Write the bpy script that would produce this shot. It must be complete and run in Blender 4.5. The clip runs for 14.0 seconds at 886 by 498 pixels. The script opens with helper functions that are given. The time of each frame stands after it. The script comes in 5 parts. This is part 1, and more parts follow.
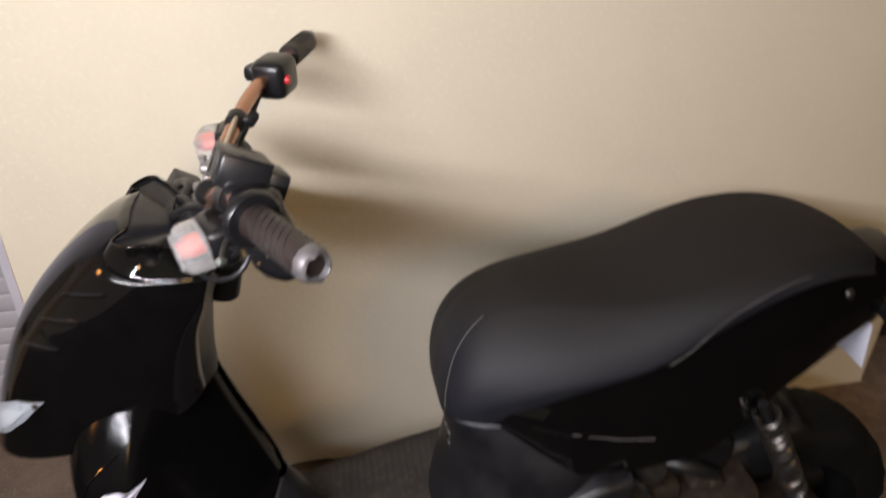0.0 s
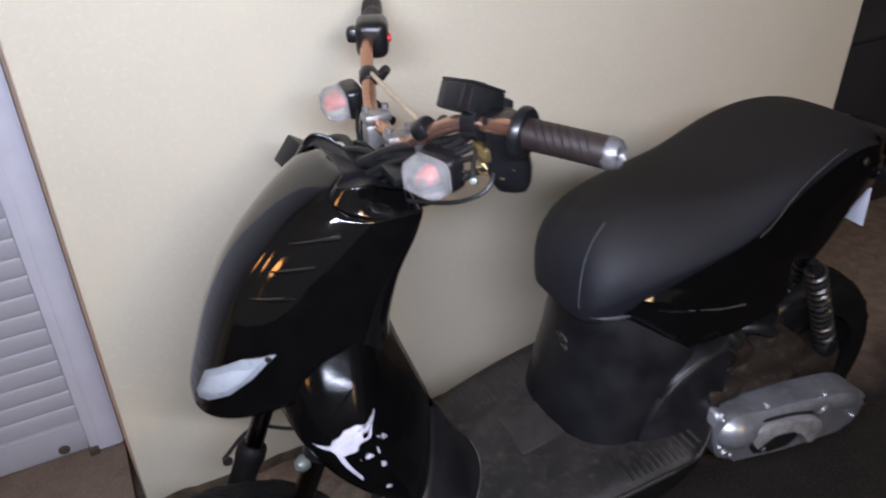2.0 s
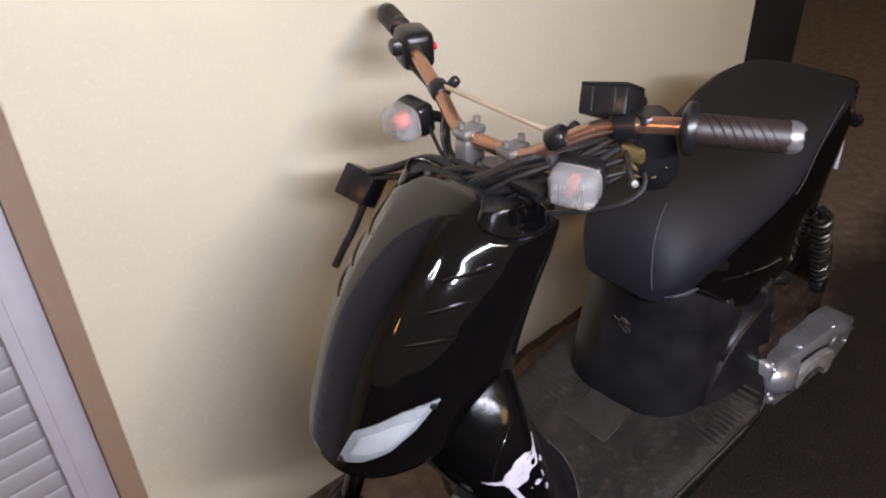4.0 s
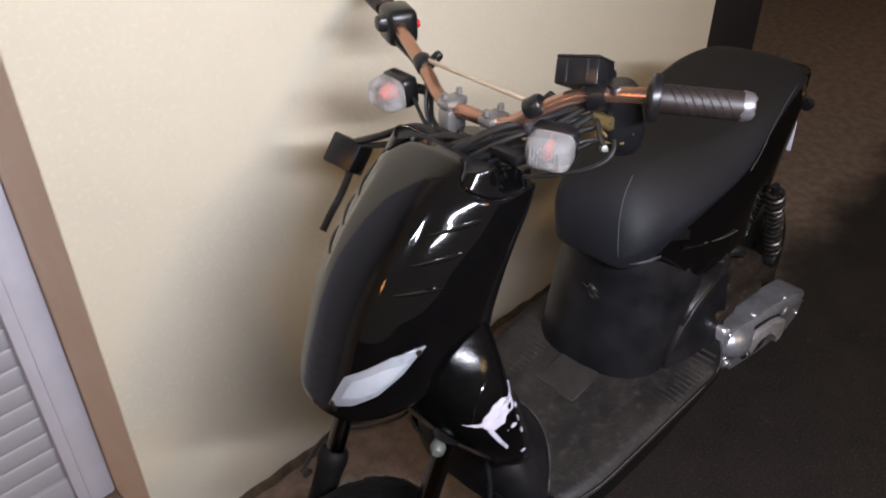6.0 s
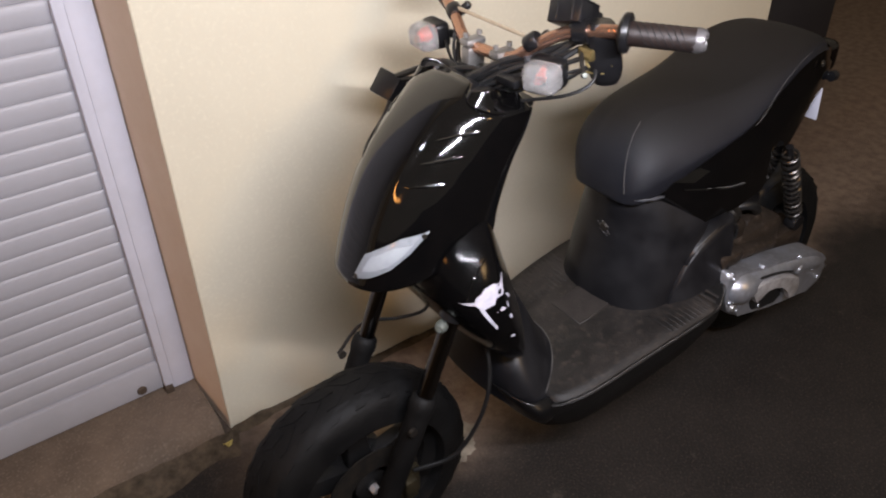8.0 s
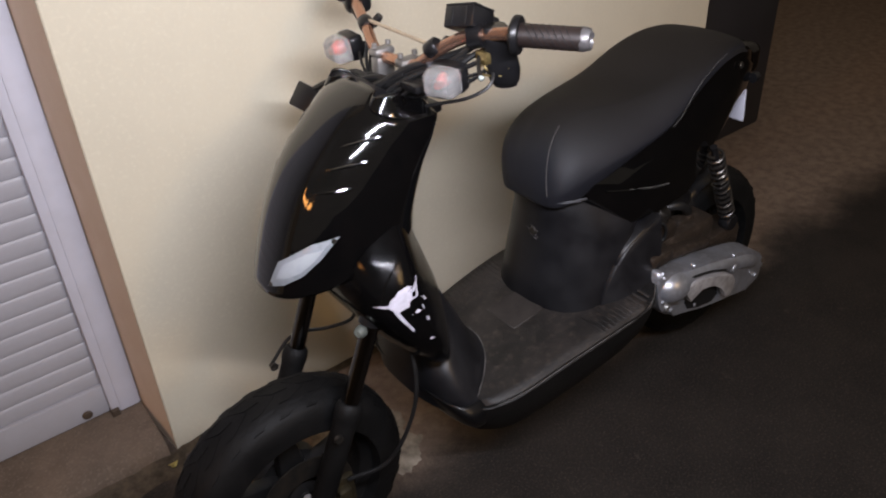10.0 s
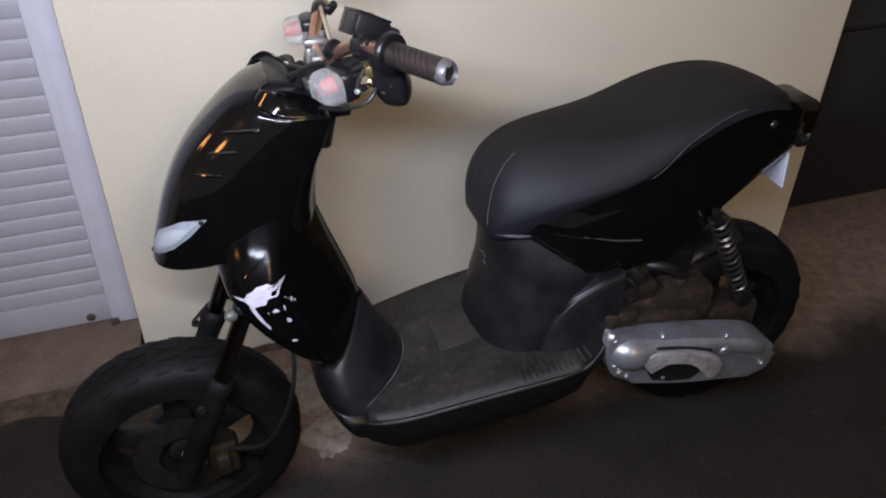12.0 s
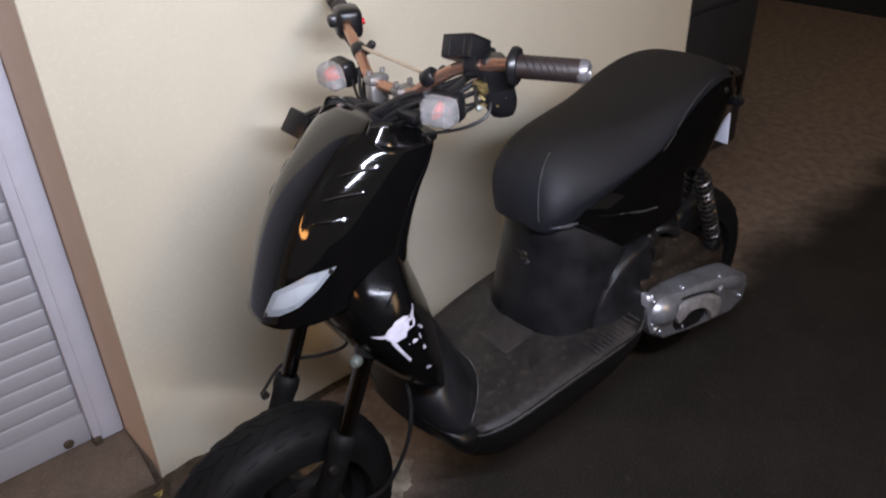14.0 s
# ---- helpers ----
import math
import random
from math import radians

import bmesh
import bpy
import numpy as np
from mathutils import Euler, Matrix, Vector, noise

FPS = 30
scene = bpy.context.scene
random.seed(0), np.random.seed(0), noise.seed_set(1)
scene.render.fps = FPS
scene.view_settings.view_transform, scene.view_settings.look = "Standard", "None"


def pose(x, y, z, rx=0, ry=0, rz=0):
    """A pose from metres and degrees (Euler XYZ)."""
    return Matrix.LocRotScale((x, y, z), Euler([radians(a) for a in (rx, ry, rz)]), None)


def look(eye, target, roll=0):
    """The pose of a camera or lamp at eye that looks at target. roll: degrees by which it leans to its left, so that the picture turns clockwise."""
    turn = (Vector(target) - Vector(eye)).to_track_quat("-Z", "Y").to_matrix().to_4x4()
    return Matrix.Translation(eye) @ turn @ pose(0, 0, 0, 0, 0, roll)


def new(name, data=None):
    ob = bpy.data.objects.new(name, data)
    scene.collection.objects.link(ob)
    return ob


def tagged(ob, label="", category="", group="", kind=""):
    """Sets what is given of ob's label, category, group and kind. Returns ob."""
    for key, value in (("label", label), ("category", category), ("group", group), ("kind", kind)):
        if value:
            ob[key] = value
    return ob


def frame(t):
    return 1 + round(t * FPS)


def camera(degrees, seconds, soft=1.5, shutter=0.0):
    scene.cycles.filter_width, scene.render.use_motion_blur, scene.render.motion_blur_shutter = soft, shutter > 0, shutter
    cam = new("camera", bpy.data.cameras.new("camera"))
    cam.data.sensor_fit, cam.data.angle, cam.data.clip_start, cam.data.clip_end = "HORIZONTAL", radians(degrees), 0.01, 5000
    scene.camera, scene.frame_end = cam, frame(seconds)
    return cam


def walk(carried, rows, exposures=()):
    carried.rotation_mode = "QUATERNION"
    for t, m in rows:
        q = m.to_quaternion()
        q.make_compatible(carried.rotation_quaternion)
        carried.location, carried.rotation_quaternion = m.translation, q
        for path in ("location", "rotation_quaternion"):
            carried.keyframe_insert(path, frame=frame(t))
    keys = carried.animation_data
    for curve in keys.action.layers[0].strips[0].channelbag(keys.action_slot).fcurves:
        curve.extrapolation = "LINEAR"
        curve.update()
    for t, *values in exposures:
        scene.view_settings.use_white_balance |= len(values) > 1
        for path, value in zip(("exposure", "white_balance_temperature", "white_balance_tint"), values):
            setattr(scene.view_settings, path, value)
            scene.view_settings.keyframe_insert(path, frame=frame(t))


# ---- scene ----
cam = camera(61.9, 14.0, soft=2.0, shutter=0.5)
PATH = [
    (0, (-0.273, -1.268, 1.376), (0.036, 0.398, 0.313), -0.6),
    (0.5, (-0.375, -1.375, 1.367), (0.055, 0.235, 0.261), -2.5),
    (1, (-0.506, -1.377, 1.375), (0.127, 0.195, 0.313), 1.0),
    (1.5, (-0.679, -1.362, 1.382), (0.033, 0.177, 0.322), -3.4),
    (2, (-0.728, -1.268, 1.365), (-0.003, 0.244, 0.275), -1.7),
    (2.5, (-0.747, -1.133, 1.36), (-0.059, 0.396, 0.271), -2.6),
    (3, (-0.782, -1.038, 1.368), (0.023, 0.433, 0.278), -2.3),
    (3.5, (-0.939, -1.015, 1.381), (0.078, 0.299, 0.267), -5.1),
    (6, (-1.067, -1.065, 1.393), (0.059, 0.122, 0.243), -1.0),
    (6.5, (-1.112, -1.042, 1.393), (0.02, 0.133, 0.236), -1.9),
    (7, (-1.127, -1.111, 1.387), (-0.019, 0.101, 0.245), -1.1),
    (7.5, (-1.137, -1.246, 1.395), (-0.212, 0.095, 0.235), -1.9),
    (10, (-1.057, -1.447, 1.366), (-0.081, -0.078, 0.282), -3.9),
    (10.5, (-0.887, -1.431, 1.373), (0.061, -0.07, 0.256), -1.1),
    (11, (-0.761, -1.427, 1.383), (0.098, -0.021, 0.25), -3.4),
    (11.5, (-0.635, -1.523, 1.394), (-0.117, 0.079, 0.314), -3.8),
    (12, (-0.56, -1.589, 1.395), (-0.065, -0.031, 0.242), -0.2),
    (12.5, (-0.62, -1.55, 1.395), (-0.155, 0.028, 0.258), -1.3),
    (13, (-0.781, -1.42, 1.401), (-0.03, 0.06, 0.285), -5.5),
    (13.5, (-0.909, -1.406, 1.401), (-0.003, 0.026, 0.339), -4.1),
    (14, (-1.073, -1.41, 1.389), (-0.031, -0.073, 0.328), -2.9),
]
walk(cam, [(t, look(eye, target, roll)) for t, eye, target, roll in PATH],
     [(0, 0.1, 7050, 10), (0.5, 0.15, 6700, 10), (1, 0.0, 6150, 10), (1.5, -0.05, 6100, 10), (2, -0.02, 5950, 10), (2.5, 0.02, 6400, 10), (3, -0.11, 6700, 10), (3.5, 0.02, 6650, 10), (6, 0.03, 6550, 10), (6.5, 0.13, 6500, 10),
      (7, 0.04, 6700, 10), (7.5, 0.15, 6850, 10), (10, -0.12, 6700, 10), (10.5, -0.12, 6200, 10), (11, -0.05, 6200, 10), (11.5, -0.06, 6020, 10), (12, -0.13, 6050, 10), (12.5, 0.0, 6300, 10), (13.5, -0.15, 6280, 10), (14, -0.12, 6250, 10)])

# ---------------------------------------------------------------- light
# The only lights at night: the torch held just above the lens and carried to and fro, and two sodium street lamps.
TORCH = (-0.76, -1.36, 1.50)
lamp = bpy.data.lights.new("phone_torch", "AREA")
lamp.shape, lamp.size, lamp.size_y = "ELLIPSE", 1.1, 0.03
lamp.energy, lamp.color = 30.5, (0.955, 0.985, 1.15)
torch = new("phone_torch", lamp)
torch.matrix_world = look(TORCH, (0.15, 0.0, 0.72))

# one street lamp stands behind the camera across the road, another far down the street
for place, watts, size, tint in (((1.7, -9.0, 5.6), 500.0, 0.75, (1.0, 0.64, 0.30)), ((-11.4, -1.7, 5.7), 480.0, 0.68, (1.0, 0.42, 0.11))):
    street = bpy.data.lights.new("street_lamp", "POINT")
    street.energy, street.color, street.shadow_soft_size = watts, tint, size
    new("street_lamp", street).location = place

world = bpy.data.worlds.new("night_sky")
world.use_nodes = True
world.node_tree.nodes["Background"].inputs[0].default_value = (0.31, 0.272, 0.225, 1)
world.node_tree.nodes["Background"].inputs[1].default_value = 0.45
scene.world = world


# ---------------------------------------------------------------- materials
def material(name, base, rough=0.5, metal=0.0, second=None, scale=8.0, amount=0.5, bump=0.0, bump_scale=120.0, rough_var=0.1,
             coat=0.0, fine=None, fine_scale=90.0, spec=0.5):
    """Two-scale procedural surface: broad stains between base and second, fine grain, bump."""
    m = bpy.data.materials.new(name)
    m.use_nodes = True
    nt = m.node_tree
    b = nt.nodes["Principled BSDF"]
    b.inputs["Metallic"].default_value = metal
    b.inputs["Coat Weight"].default_value = coat
    b.inputs["Specular IOR Level"].default_value = spec
    tc = nt.nodes.new("ShaderNodeTexCoord")
    broad = nt.nodes.new("ShaderNodeTexNoise")
    broad.inputs["Scale"].default_value, broad.inputs["Detail"].default_value, broad.inputs["Roughness"].default_value = scale, 6, 0.65
    nt.links.new(tc.outputs["Object"], broad.inputs["Vector"])
    ramp = nt.nodes.new("ShaderNodeMapRange")
    ramp.inputs[1].default_value, ramp.inputs[2].default_value = 0.38, 0.66
    nt.links.new(broad.outputs["Fac"], ramp.inputs[0])
    grain = nt.nodes.new("ShaderNodeTexNoise")
    grain.inputs["Scale"].default_value, grain.inputs["Detail"].default_value = fine_scale, 4
    nt.links.new(tc.outputs["Object"], grain.inputs["Vector"])
    mix = nt.nodes.new("ShaderNodeMix")
    mix.data_type = "RGBA"
    mix.inputs[6].default_value = (*base, 1)
    mix.inputs[7].default_value = (*(second or base), 1)
    mul = nt.nodes.new("ShaderNodeMath")
    mul.operation = "MULTIPLY"
    mul.inputs[1].default_value = amount
    nt.links.new(ramp.outputs[0], mul.inputs[0])
    nt.links.new(mul.outputs[0], mix.inputs[0])
    out = mix.outputs[2]
    if fine:
        mix2 = nt.nodes.new("ShaderNodeMix")
        mix2.data_type = "RGBA"
        r2 = nt.nodes.new("ShaderNodeMapRange")
        r2.inputs[1].default_value, r2.inputs[2].default_value = 0.52, 0.75
        nt.links.new(grain.outputs["Fac"], r2.inputs[0])
        nt.links.new(r2.outputs[0], mix2.inputs[0])
        nt.links.new(out, mix2.inputs[6])
        mix2.inputs[7].default_value = (*fine, 1)
        out = mix2.outputs[2]
    nt.links.new(out, b.inputs["Base Color"])
    rr = nt.nodes.new("ShaderNodeMapRange")
    rr.inputs[3].default_value, rr.inputs[4].default_value = max(0.02, rough - rough_var), min(1, rough + rough_var)
    nt.links.new(broad.outputs["Fac"], rr.inputs[0])
    nt.links.new(rr.outputs[0], b.inputs["Roughness"])
    if bump:
        bn = nt.nodes.new("ShaderNodeTexNoise")
        bn.inputs["Scale"].default_value, bn.inputs["Detail"].default_value = bump_scale, 5
        nt.links.new(tc.outputs["Object"], bn.inputs["Vector"])
        bp = nt.nodes.new("ShaderNodeBump")
        bp.inputs["Strength"].default_value, bp.inputs["Distance"].default_value = bump, 0.004
        nt.links.new(bn.outputs["Fac"], bp.inputs["Height"])
        nt.links.new(bp.outputs["Normal"], b.inputs["Normal"])
    return m


PLASTER = material("cream_plaster", (0.655, 0.59, 0.455), 0.9, second=(0.60, 0.54, 0.42), scale=2.2, amount=0.9, bump=0.10, bump_scale=90,
                   fine=(0.667, 0.605, 0.47), fine_scale=110, spec=0.2)
REVEAL = material("bare_render", (0.80, 0.655, 0.51), 0.9, second=(0.72, 0.55, 0.40), scale=6, bump=0.4, bump_scale=110, spec=0.2)
CONCRETE = material("sill_concrete", (0.155, 0.115, 0.085), 0.9, second=(0.10, 0.076, 0.057), scale=9, amount=0.9, bump=0.6, bump_scale=90,
                    fine=(0.19, 0.145, 0.11), fine_scale=160, spec=0.2)
MOSS = material("mossy_dirt", (0.105, 0.080, 0.056), 0.95, second=(0.040, 0.032, 0.022), scale=22, amount=1, bump=0.9, bump_scale=120, spec=0.1)
CEMENT = material("cement_spill", (0.27, 0.235, 0.19), 0.9, second=(0.10, 0.084, 0.066), scale=24, amount=0.8, bump=0.6, bump_scale=100, spec=0.2)
SHUTTER = material("painted_shutter", (0.41, 0.405, 0.44), 0.45, second=(0.34, 0.335, 0.36), scale=5, amount=0.6, bump=0.08, bump_scale=30)
RAIL = material("painted_rail", (0.60, 0.60, 0.675), 0.4, second=(0.49, 0.49, 0.54), scale=7, amount=0.5)
RUST = material("rusty_bolt", (0.10, 0.075, 0.055), 0.7, metal=0.4, second=(0.05, 0.03, 0.02), scale=90)
BINBLACK = material("black_panel", (0.014, 0.013, 0.017), 0.6, second=(0.02, 0.018, 0.02), scale=4)
# Near-black base colour: the dark of night is put into the paint.
NIGHT = material("night_dark_paint", (0.02, 0.017, 0.014), 0.95, second=(0.012, 0.01, 0.009), scale=3)

GLOSS = material("gloss_black_paint", (0.0018, 0.0018, 0.002), 0.08, second=(0.0035, 0.003, 0.003), scale=30, amount=0.6, rough_var=0.04, coat=0.3, bump=0.16, bump_scale=16)
SCRATCHED = material("scratched_black_paint", (0.0018, 0.0018, 0.002), 0.15, second=(0.0035, 0.003, 0.003), scale=30, amount=0.6, rough_var=0.05, bump=0.24, bump_scale=24, spec=0.16)
DUSTY = material("dusty_black_plastic", (0.0045, 0.0045, 0.0058), 0.40, second=(0.0200, 0.0194, 0.0215), scale=11, amount=0.55, bump=0.05, bump_scale=300,
                 rough_var=0.12)
SATIN = material("satin_black_plastic", (0.003, 0.003, 0.0035), 0.33, second=(0.008, 0.0075, 0.0075), scale=14, amount=0.6, bump=0.08, bump_scale=250, spec=0.35)
SCUFFED = material("scuffed_floor_plastic", (0.0032, 0.003, 0.003), 0.55, second=(0.008, 0.0072, 0.0068), scale=17, amount=0.7, bump=0.2, bump_scale=240, spec=0.3)
HATCH = material("scuffed_hatch", (0.022, 0.019, 0.018), 0.55, second=(0.045, 0.038, 0.034), scale=24, amount=0.8, bump=0.25, bump_scale=200, spec=0.3)
EDGE = material("chafed_and_glint_edge", (0.13, 0.122, 0.118), 0.6, second=(0.02, 0.0185, 0.018), scale=34, amount=0.9)
MAT = material("worn_rubber_mat", (0.0055, 0.0046, 0.0043), 0.6, second=(0.025, 0.0203, 0.018), scale=13, amount=0.85, bump=0.35, bump_scale=160, fine=(0.036, 0.028, 0.023), fine_scale=64)
VINYL = material("black_seat_vinyl", (0.0085, 0.0090, 0.0126), 0.52, second=(0.0142, 0.0145, 0.0180), scale=6, amount=0.6, bump=0.25, bump_scale=420, rough_var=0.06, spec=0.32)


def shaded_top(m, dull, rough):
    """Shade put into the colour: darker and browner, and scuffed rough, where facing up."""
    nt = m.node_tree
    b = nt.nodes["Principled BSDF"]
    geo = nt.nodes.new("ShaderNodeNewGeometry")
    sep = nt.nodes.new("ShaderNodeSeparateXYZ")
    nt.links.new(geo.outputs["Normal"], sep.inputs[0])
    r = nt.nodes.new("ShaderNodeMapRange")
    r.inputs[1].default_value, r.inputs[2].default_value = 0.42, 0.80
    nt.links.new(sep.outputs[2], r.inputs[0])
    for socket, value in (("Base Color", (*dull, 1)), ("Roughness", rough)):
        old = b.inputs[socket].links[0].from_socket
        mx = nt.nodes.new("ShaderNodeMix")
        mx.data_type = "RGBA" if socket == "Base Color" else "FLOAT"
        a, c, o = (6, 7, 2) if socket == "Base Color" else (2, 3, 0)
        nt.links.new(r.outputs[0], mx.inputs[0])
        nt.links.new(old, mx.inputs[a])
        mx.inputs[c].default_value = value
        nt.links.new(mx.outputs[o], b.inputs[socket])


# Bluish sides and brown top carry the two lamps' tints in the colour.
shaded_top(VINYL, (0.0068, 0.0054, 0.0049), 0.72)
THREAD = material("grey_thread", (0.09, 0.085, 0.082), 0.8)
BLACK = material("black_plastic", (0.006, 0.006, 0.007), 0.32, second=(0.012, 0.0115, 0.012), scale=20, amount=0.7)
RUBBER = material("tyre_rubber", (0.0034, 0.0034, 0.0036), 0.6, second=(0.0085, 0.008, 0.0078), scale=18, amount=0.7, bump=0.3, bump_scale=110, spec=0.17)
GRIP = material("grip_rubber", (0.0135, 0.0080, 0.0068), 0.5, second=(0.024, 0.0150, 0.0130), scale=30, amount=0.7)
CABLE = material("cable_sheath", (0.006, 0.006, 0.0065), 0.45, second=(0.014, 0.014, 0.014), scale=40)
COPPER = material("copper_anodised_bar", (0.50, 0.27, 0.18), 0.24, metal=0.9, second=(0.36, 0.26, 0.22), scale=25, amount=0.6)
CREAM = material("cream_painted_rod", (0.46, 0.38, 0.27), 0.5, second=(0.34, 0.26, 0.18), scale=30)
ALLOY = material("dull_alloy", (0.36, 0.35, 0.34), 0.42, metal=0.75, second=(0.20, 0.18, 0.16), scale=16, amount=0.7, bump=0.1, bump_scale=120)
COVERGREY = material("grey_engine_paint", (0.46, 0.48, 0.535), 0.36, metal=0.75, second=(0.29, 0.285, 0.295), scale=14, amount=0.8, bump=0.12, bump_scale=90, fine=(0.50, 0.51, 0.545), fine_scale=60)
SILVER = material("scuffed_silver", (0.14, 0.135, 0.137), 0.42, metal=0.6, second=(0.24, 0.22, 0.22), scale=60)
CHIPPED = material("bare_worn_alloy", (0.40, 0.385, 0.385), 0.45, metal=0.3, second=(0.17, 0.155, 0.15), scale=40, amount=0.8)
GREASE = material("oily_crankcase", (0.036, 0.025, 0.018), 0.5, metal=0.3, second=(0.016, 0.012, 0.009), scale=30, amount=0.9, bump=0.5, bump_scale=80,
                  fine=(0.075, 0.055, 0.042), fine_scale=60)
CHROME = material("dark_chrome", (0.13, 0.125, 0.125), 0.14, metal=1.0, second=(0.18, 0.16, 0.15), scale=20)
STEEL = material("spring_steel", (0.048, 0.046, 0.044), 0.32, metal=0.8, second=(0.09, 0.075, 0.06), scale=40, amount=0.7)
BRASS = material("brass_contacts", (0.55, 0.42, 0.18), 0.3, metal=0.9, second=(0.35, 0.26, 0.12), scale=60)
LENSWHITE = material("frosted_headlight", (0.25, 0.27, 0.295), 0.3, second=(0.19, 0.205, 0.225), scale=30, amount=0.7, coat=0.6)
REFLECTOR = material("hot_spot_reflector", (0.36, 0.385, 0.41), 0.25, second=(0.28, 0.30, 0.33), scale=26, amount=0.7, coat=0.6)
CASTGREY = material("dark_cast_wheel", (0.022, 0.021, 0.021), 0.4, metal=0.4, second=(0.008, 0.008, 0.008), scale=22, amount=0.8)
PLATE = material("white_plate", (0.60, 0.60, 0.68), 0.45, second=(0.66, 0.66, 0.72), scale=10)
PAINTCHIP = material("bare_white_plastic", (0.50, 0.48, 0.55), 0.55, second=(0.33, 0.31, 0.36), scale=60, amount=0.8)
RED = material("red_plastic", (0.55, 0.02, 0.03), 0.3)
BULB = material("red_bulb", (0.62, 0.07, 0.04), 0.3)
LEAF = material("dry_leaf", (0.45, 0.36, 0.10), 0.7, second=(0.3, 0.2, 0.06), scale=60)
CAPGREY = material("oxidised_cap", (0.13, 0.145, 0.13), 0.4, metal=0.3, second=(0.14, 0.15, 0.13), scale=60)


def clear_plastic(name, tint, rough):
    m = bpy.data.materials.new(name)
    m.use_nodes = True
    nt = m.node_tree
    b = nt.nodes["Principled BSDF"]
    b.inputs["Base Color"].default_value = (*tint, 1)
    b.inputs["Roughness"].default_value = rough
    b.inputs["Transmission Weight"].default_value = 0.80
    b.inputs["IOR"].default_value = 1.45
    tc = nt.nodes.new("ShaderNodeTexCoord")
    n = nt.nodes.new("ShaderNodeTexNoise")
    n.inputs["Scale"].default_value = 240
    nt.links.new(tc.outputs["Object"], n.inputs["Vector"])
    bp = nt.nodes.new("ShaderNodeBump")
    bp.inputs["Strength"].default_value, bp.inputs["Distance"].default_value = 0.5, 0.002
    nt.links.new(n.outputs["Fac"], bp.inputs["Height"])
    nt.links.new(bp.outputs["Normal"], b.inputs["Normal"])
    return m


CALIPER = material("dull_gold_caliper", (0.06, 0.048, 0.026), 0.45, metal=0.6, second=(0.02, 0.018, 0.013), scale=40, amount=0.9)
COLLAR = material("dusty_and_lit_grey", (0.055, 0.058, 0.066), 0.5, second=(0.03, 0.03, 0.033), scale=30, amount=0.7)
LENS = clear_plastic("clear_ribbed_plastic", (0.96, 0.94, 0.93), 0.10)
TAILRED = material("dark_red_lens", (0.0028, 0.0014, 0.0013), 0.22)


# ---------------------------------------------------------------- mesh helpers
def finish(bm, angle=38, smooth=True):
    bmesh.ops.remove_doubles(bm, verts=bm.verts, dist=1e-5)
    bmesh.ops.recalc_face_normals(bm, faces=bm.faces)
    me = bpy.data.meshes.new("mesh")
    bm.to_mesh(me)
    bm.free()
    if smooth:
        me.shade_smooth()
        me.set_sharp_from_angle(angle=radians(angle))
    return me


BASE = {}


def thing(name, base, label, category, kind="", group=""):
    ob = new(name)
    ob.empty_display_size = 0.1
    ob.location = base
    BASE[ob] = Vector(base)
    return tagged(ob, label, category, group, kind)


def part(name, bm, mat, parent, label="", angle=38, smooth=True):
    """Links a bmesh, given in world places, as one mesh object under a thing or a part."""
    base = BASE[parent]
    for v in bm.verts:
        v.co -= base
    ob = new(name, finish(bm, angle, smooth))
    ob.data.name = name
    ob.data.materials.append(mat)
    ob.parent = parent
    BASE[ob] = base
    if label:
        tagged(ob, label)
    return ob


def solo(name, bm, mat, label, category, kind="", origin=None, angle=38, group="", smooth=True):
    """A thing of a single mesh, with its origin at its base."""
    lo = [min(v.co[i] for v in bm.verts) for i in range(3)]
    hi = [max(v.co[i] for v in bm.verts) for i in range(3)]
    base = Vector(origin or ((lo[0] + hi[0]) / 2, (lo[1] + hi[1]) / 2, lo[2]))
    for v in bm.verts:
        v.co -= base
    ob = new(name, finish(bm, angle, smooth))
    ob.data.name = name
    ob.data.materials.append(mat)
    ob.location = base
    BASE[ob] = base
    return tagged(ob, label, category, group, kind)


def join(*bms):
    out = bmesh.new()
    for b in bms:
        me = bpy.data.meshes.new("tmp")
        b.to_mesh(me)
        out.from_mesh(me)
        b.free()
        bpy.data.meshes.remove(me)
    return out


def slab(lo, hi, bevel=0.0, segments=2, turn=None):
    """A box from corner to corner, with rounded edges; turn: a matrix about its middle."""
    bm = bmesh.new()
    bmesh.ops.create_cube(bm, size=1.0)
    lo, hi = Vector(lo), Vector(hi)
    mid, size = (lo + hi) / 2, hi - lo
    for v in bm.verts:
        v.co = Vector((v.co.x * size.x, v.co.y * size.y, v.co.z * size.z))
    if bevel:
        bmesh.ops.bevel(bm, geom=bm.edges[:], offset=bevel, segments=segments, affect="EDGES", profile=0.5)
    if turn:
        bmesh.ops.transform(bm, matrix=turn, verts=bm.verts)
    bmesh.ops.translate(bm, vec=mid, verts=bm.verts)
    return bm


def spline(pts, steps=8):
    """A smooth line through the points."""
    pts = [Vector(p) for p in pts]
    if len(pts) < 3:
        return pts
    ext = [2 * pts[0] - pts[1]] + pts + [2 * pts[-1] - pts[-2]]
    out = []
    for i in range(1, len(ext) - 2):
        p0, p1, p2, p3 = ext[i - 1:i + 3]
        for k in range(steps):
            t = k / steps
            out.append(0.5 * (2 * p1 + (p2 - p0) * t + (2 * p0 - 5 * p1 + 4 * p2 - p3) * t * t + (3 * p1 - p0 - 3 * p2 + p3) * t ** 3))
    out.append(pts[-1])
    return out


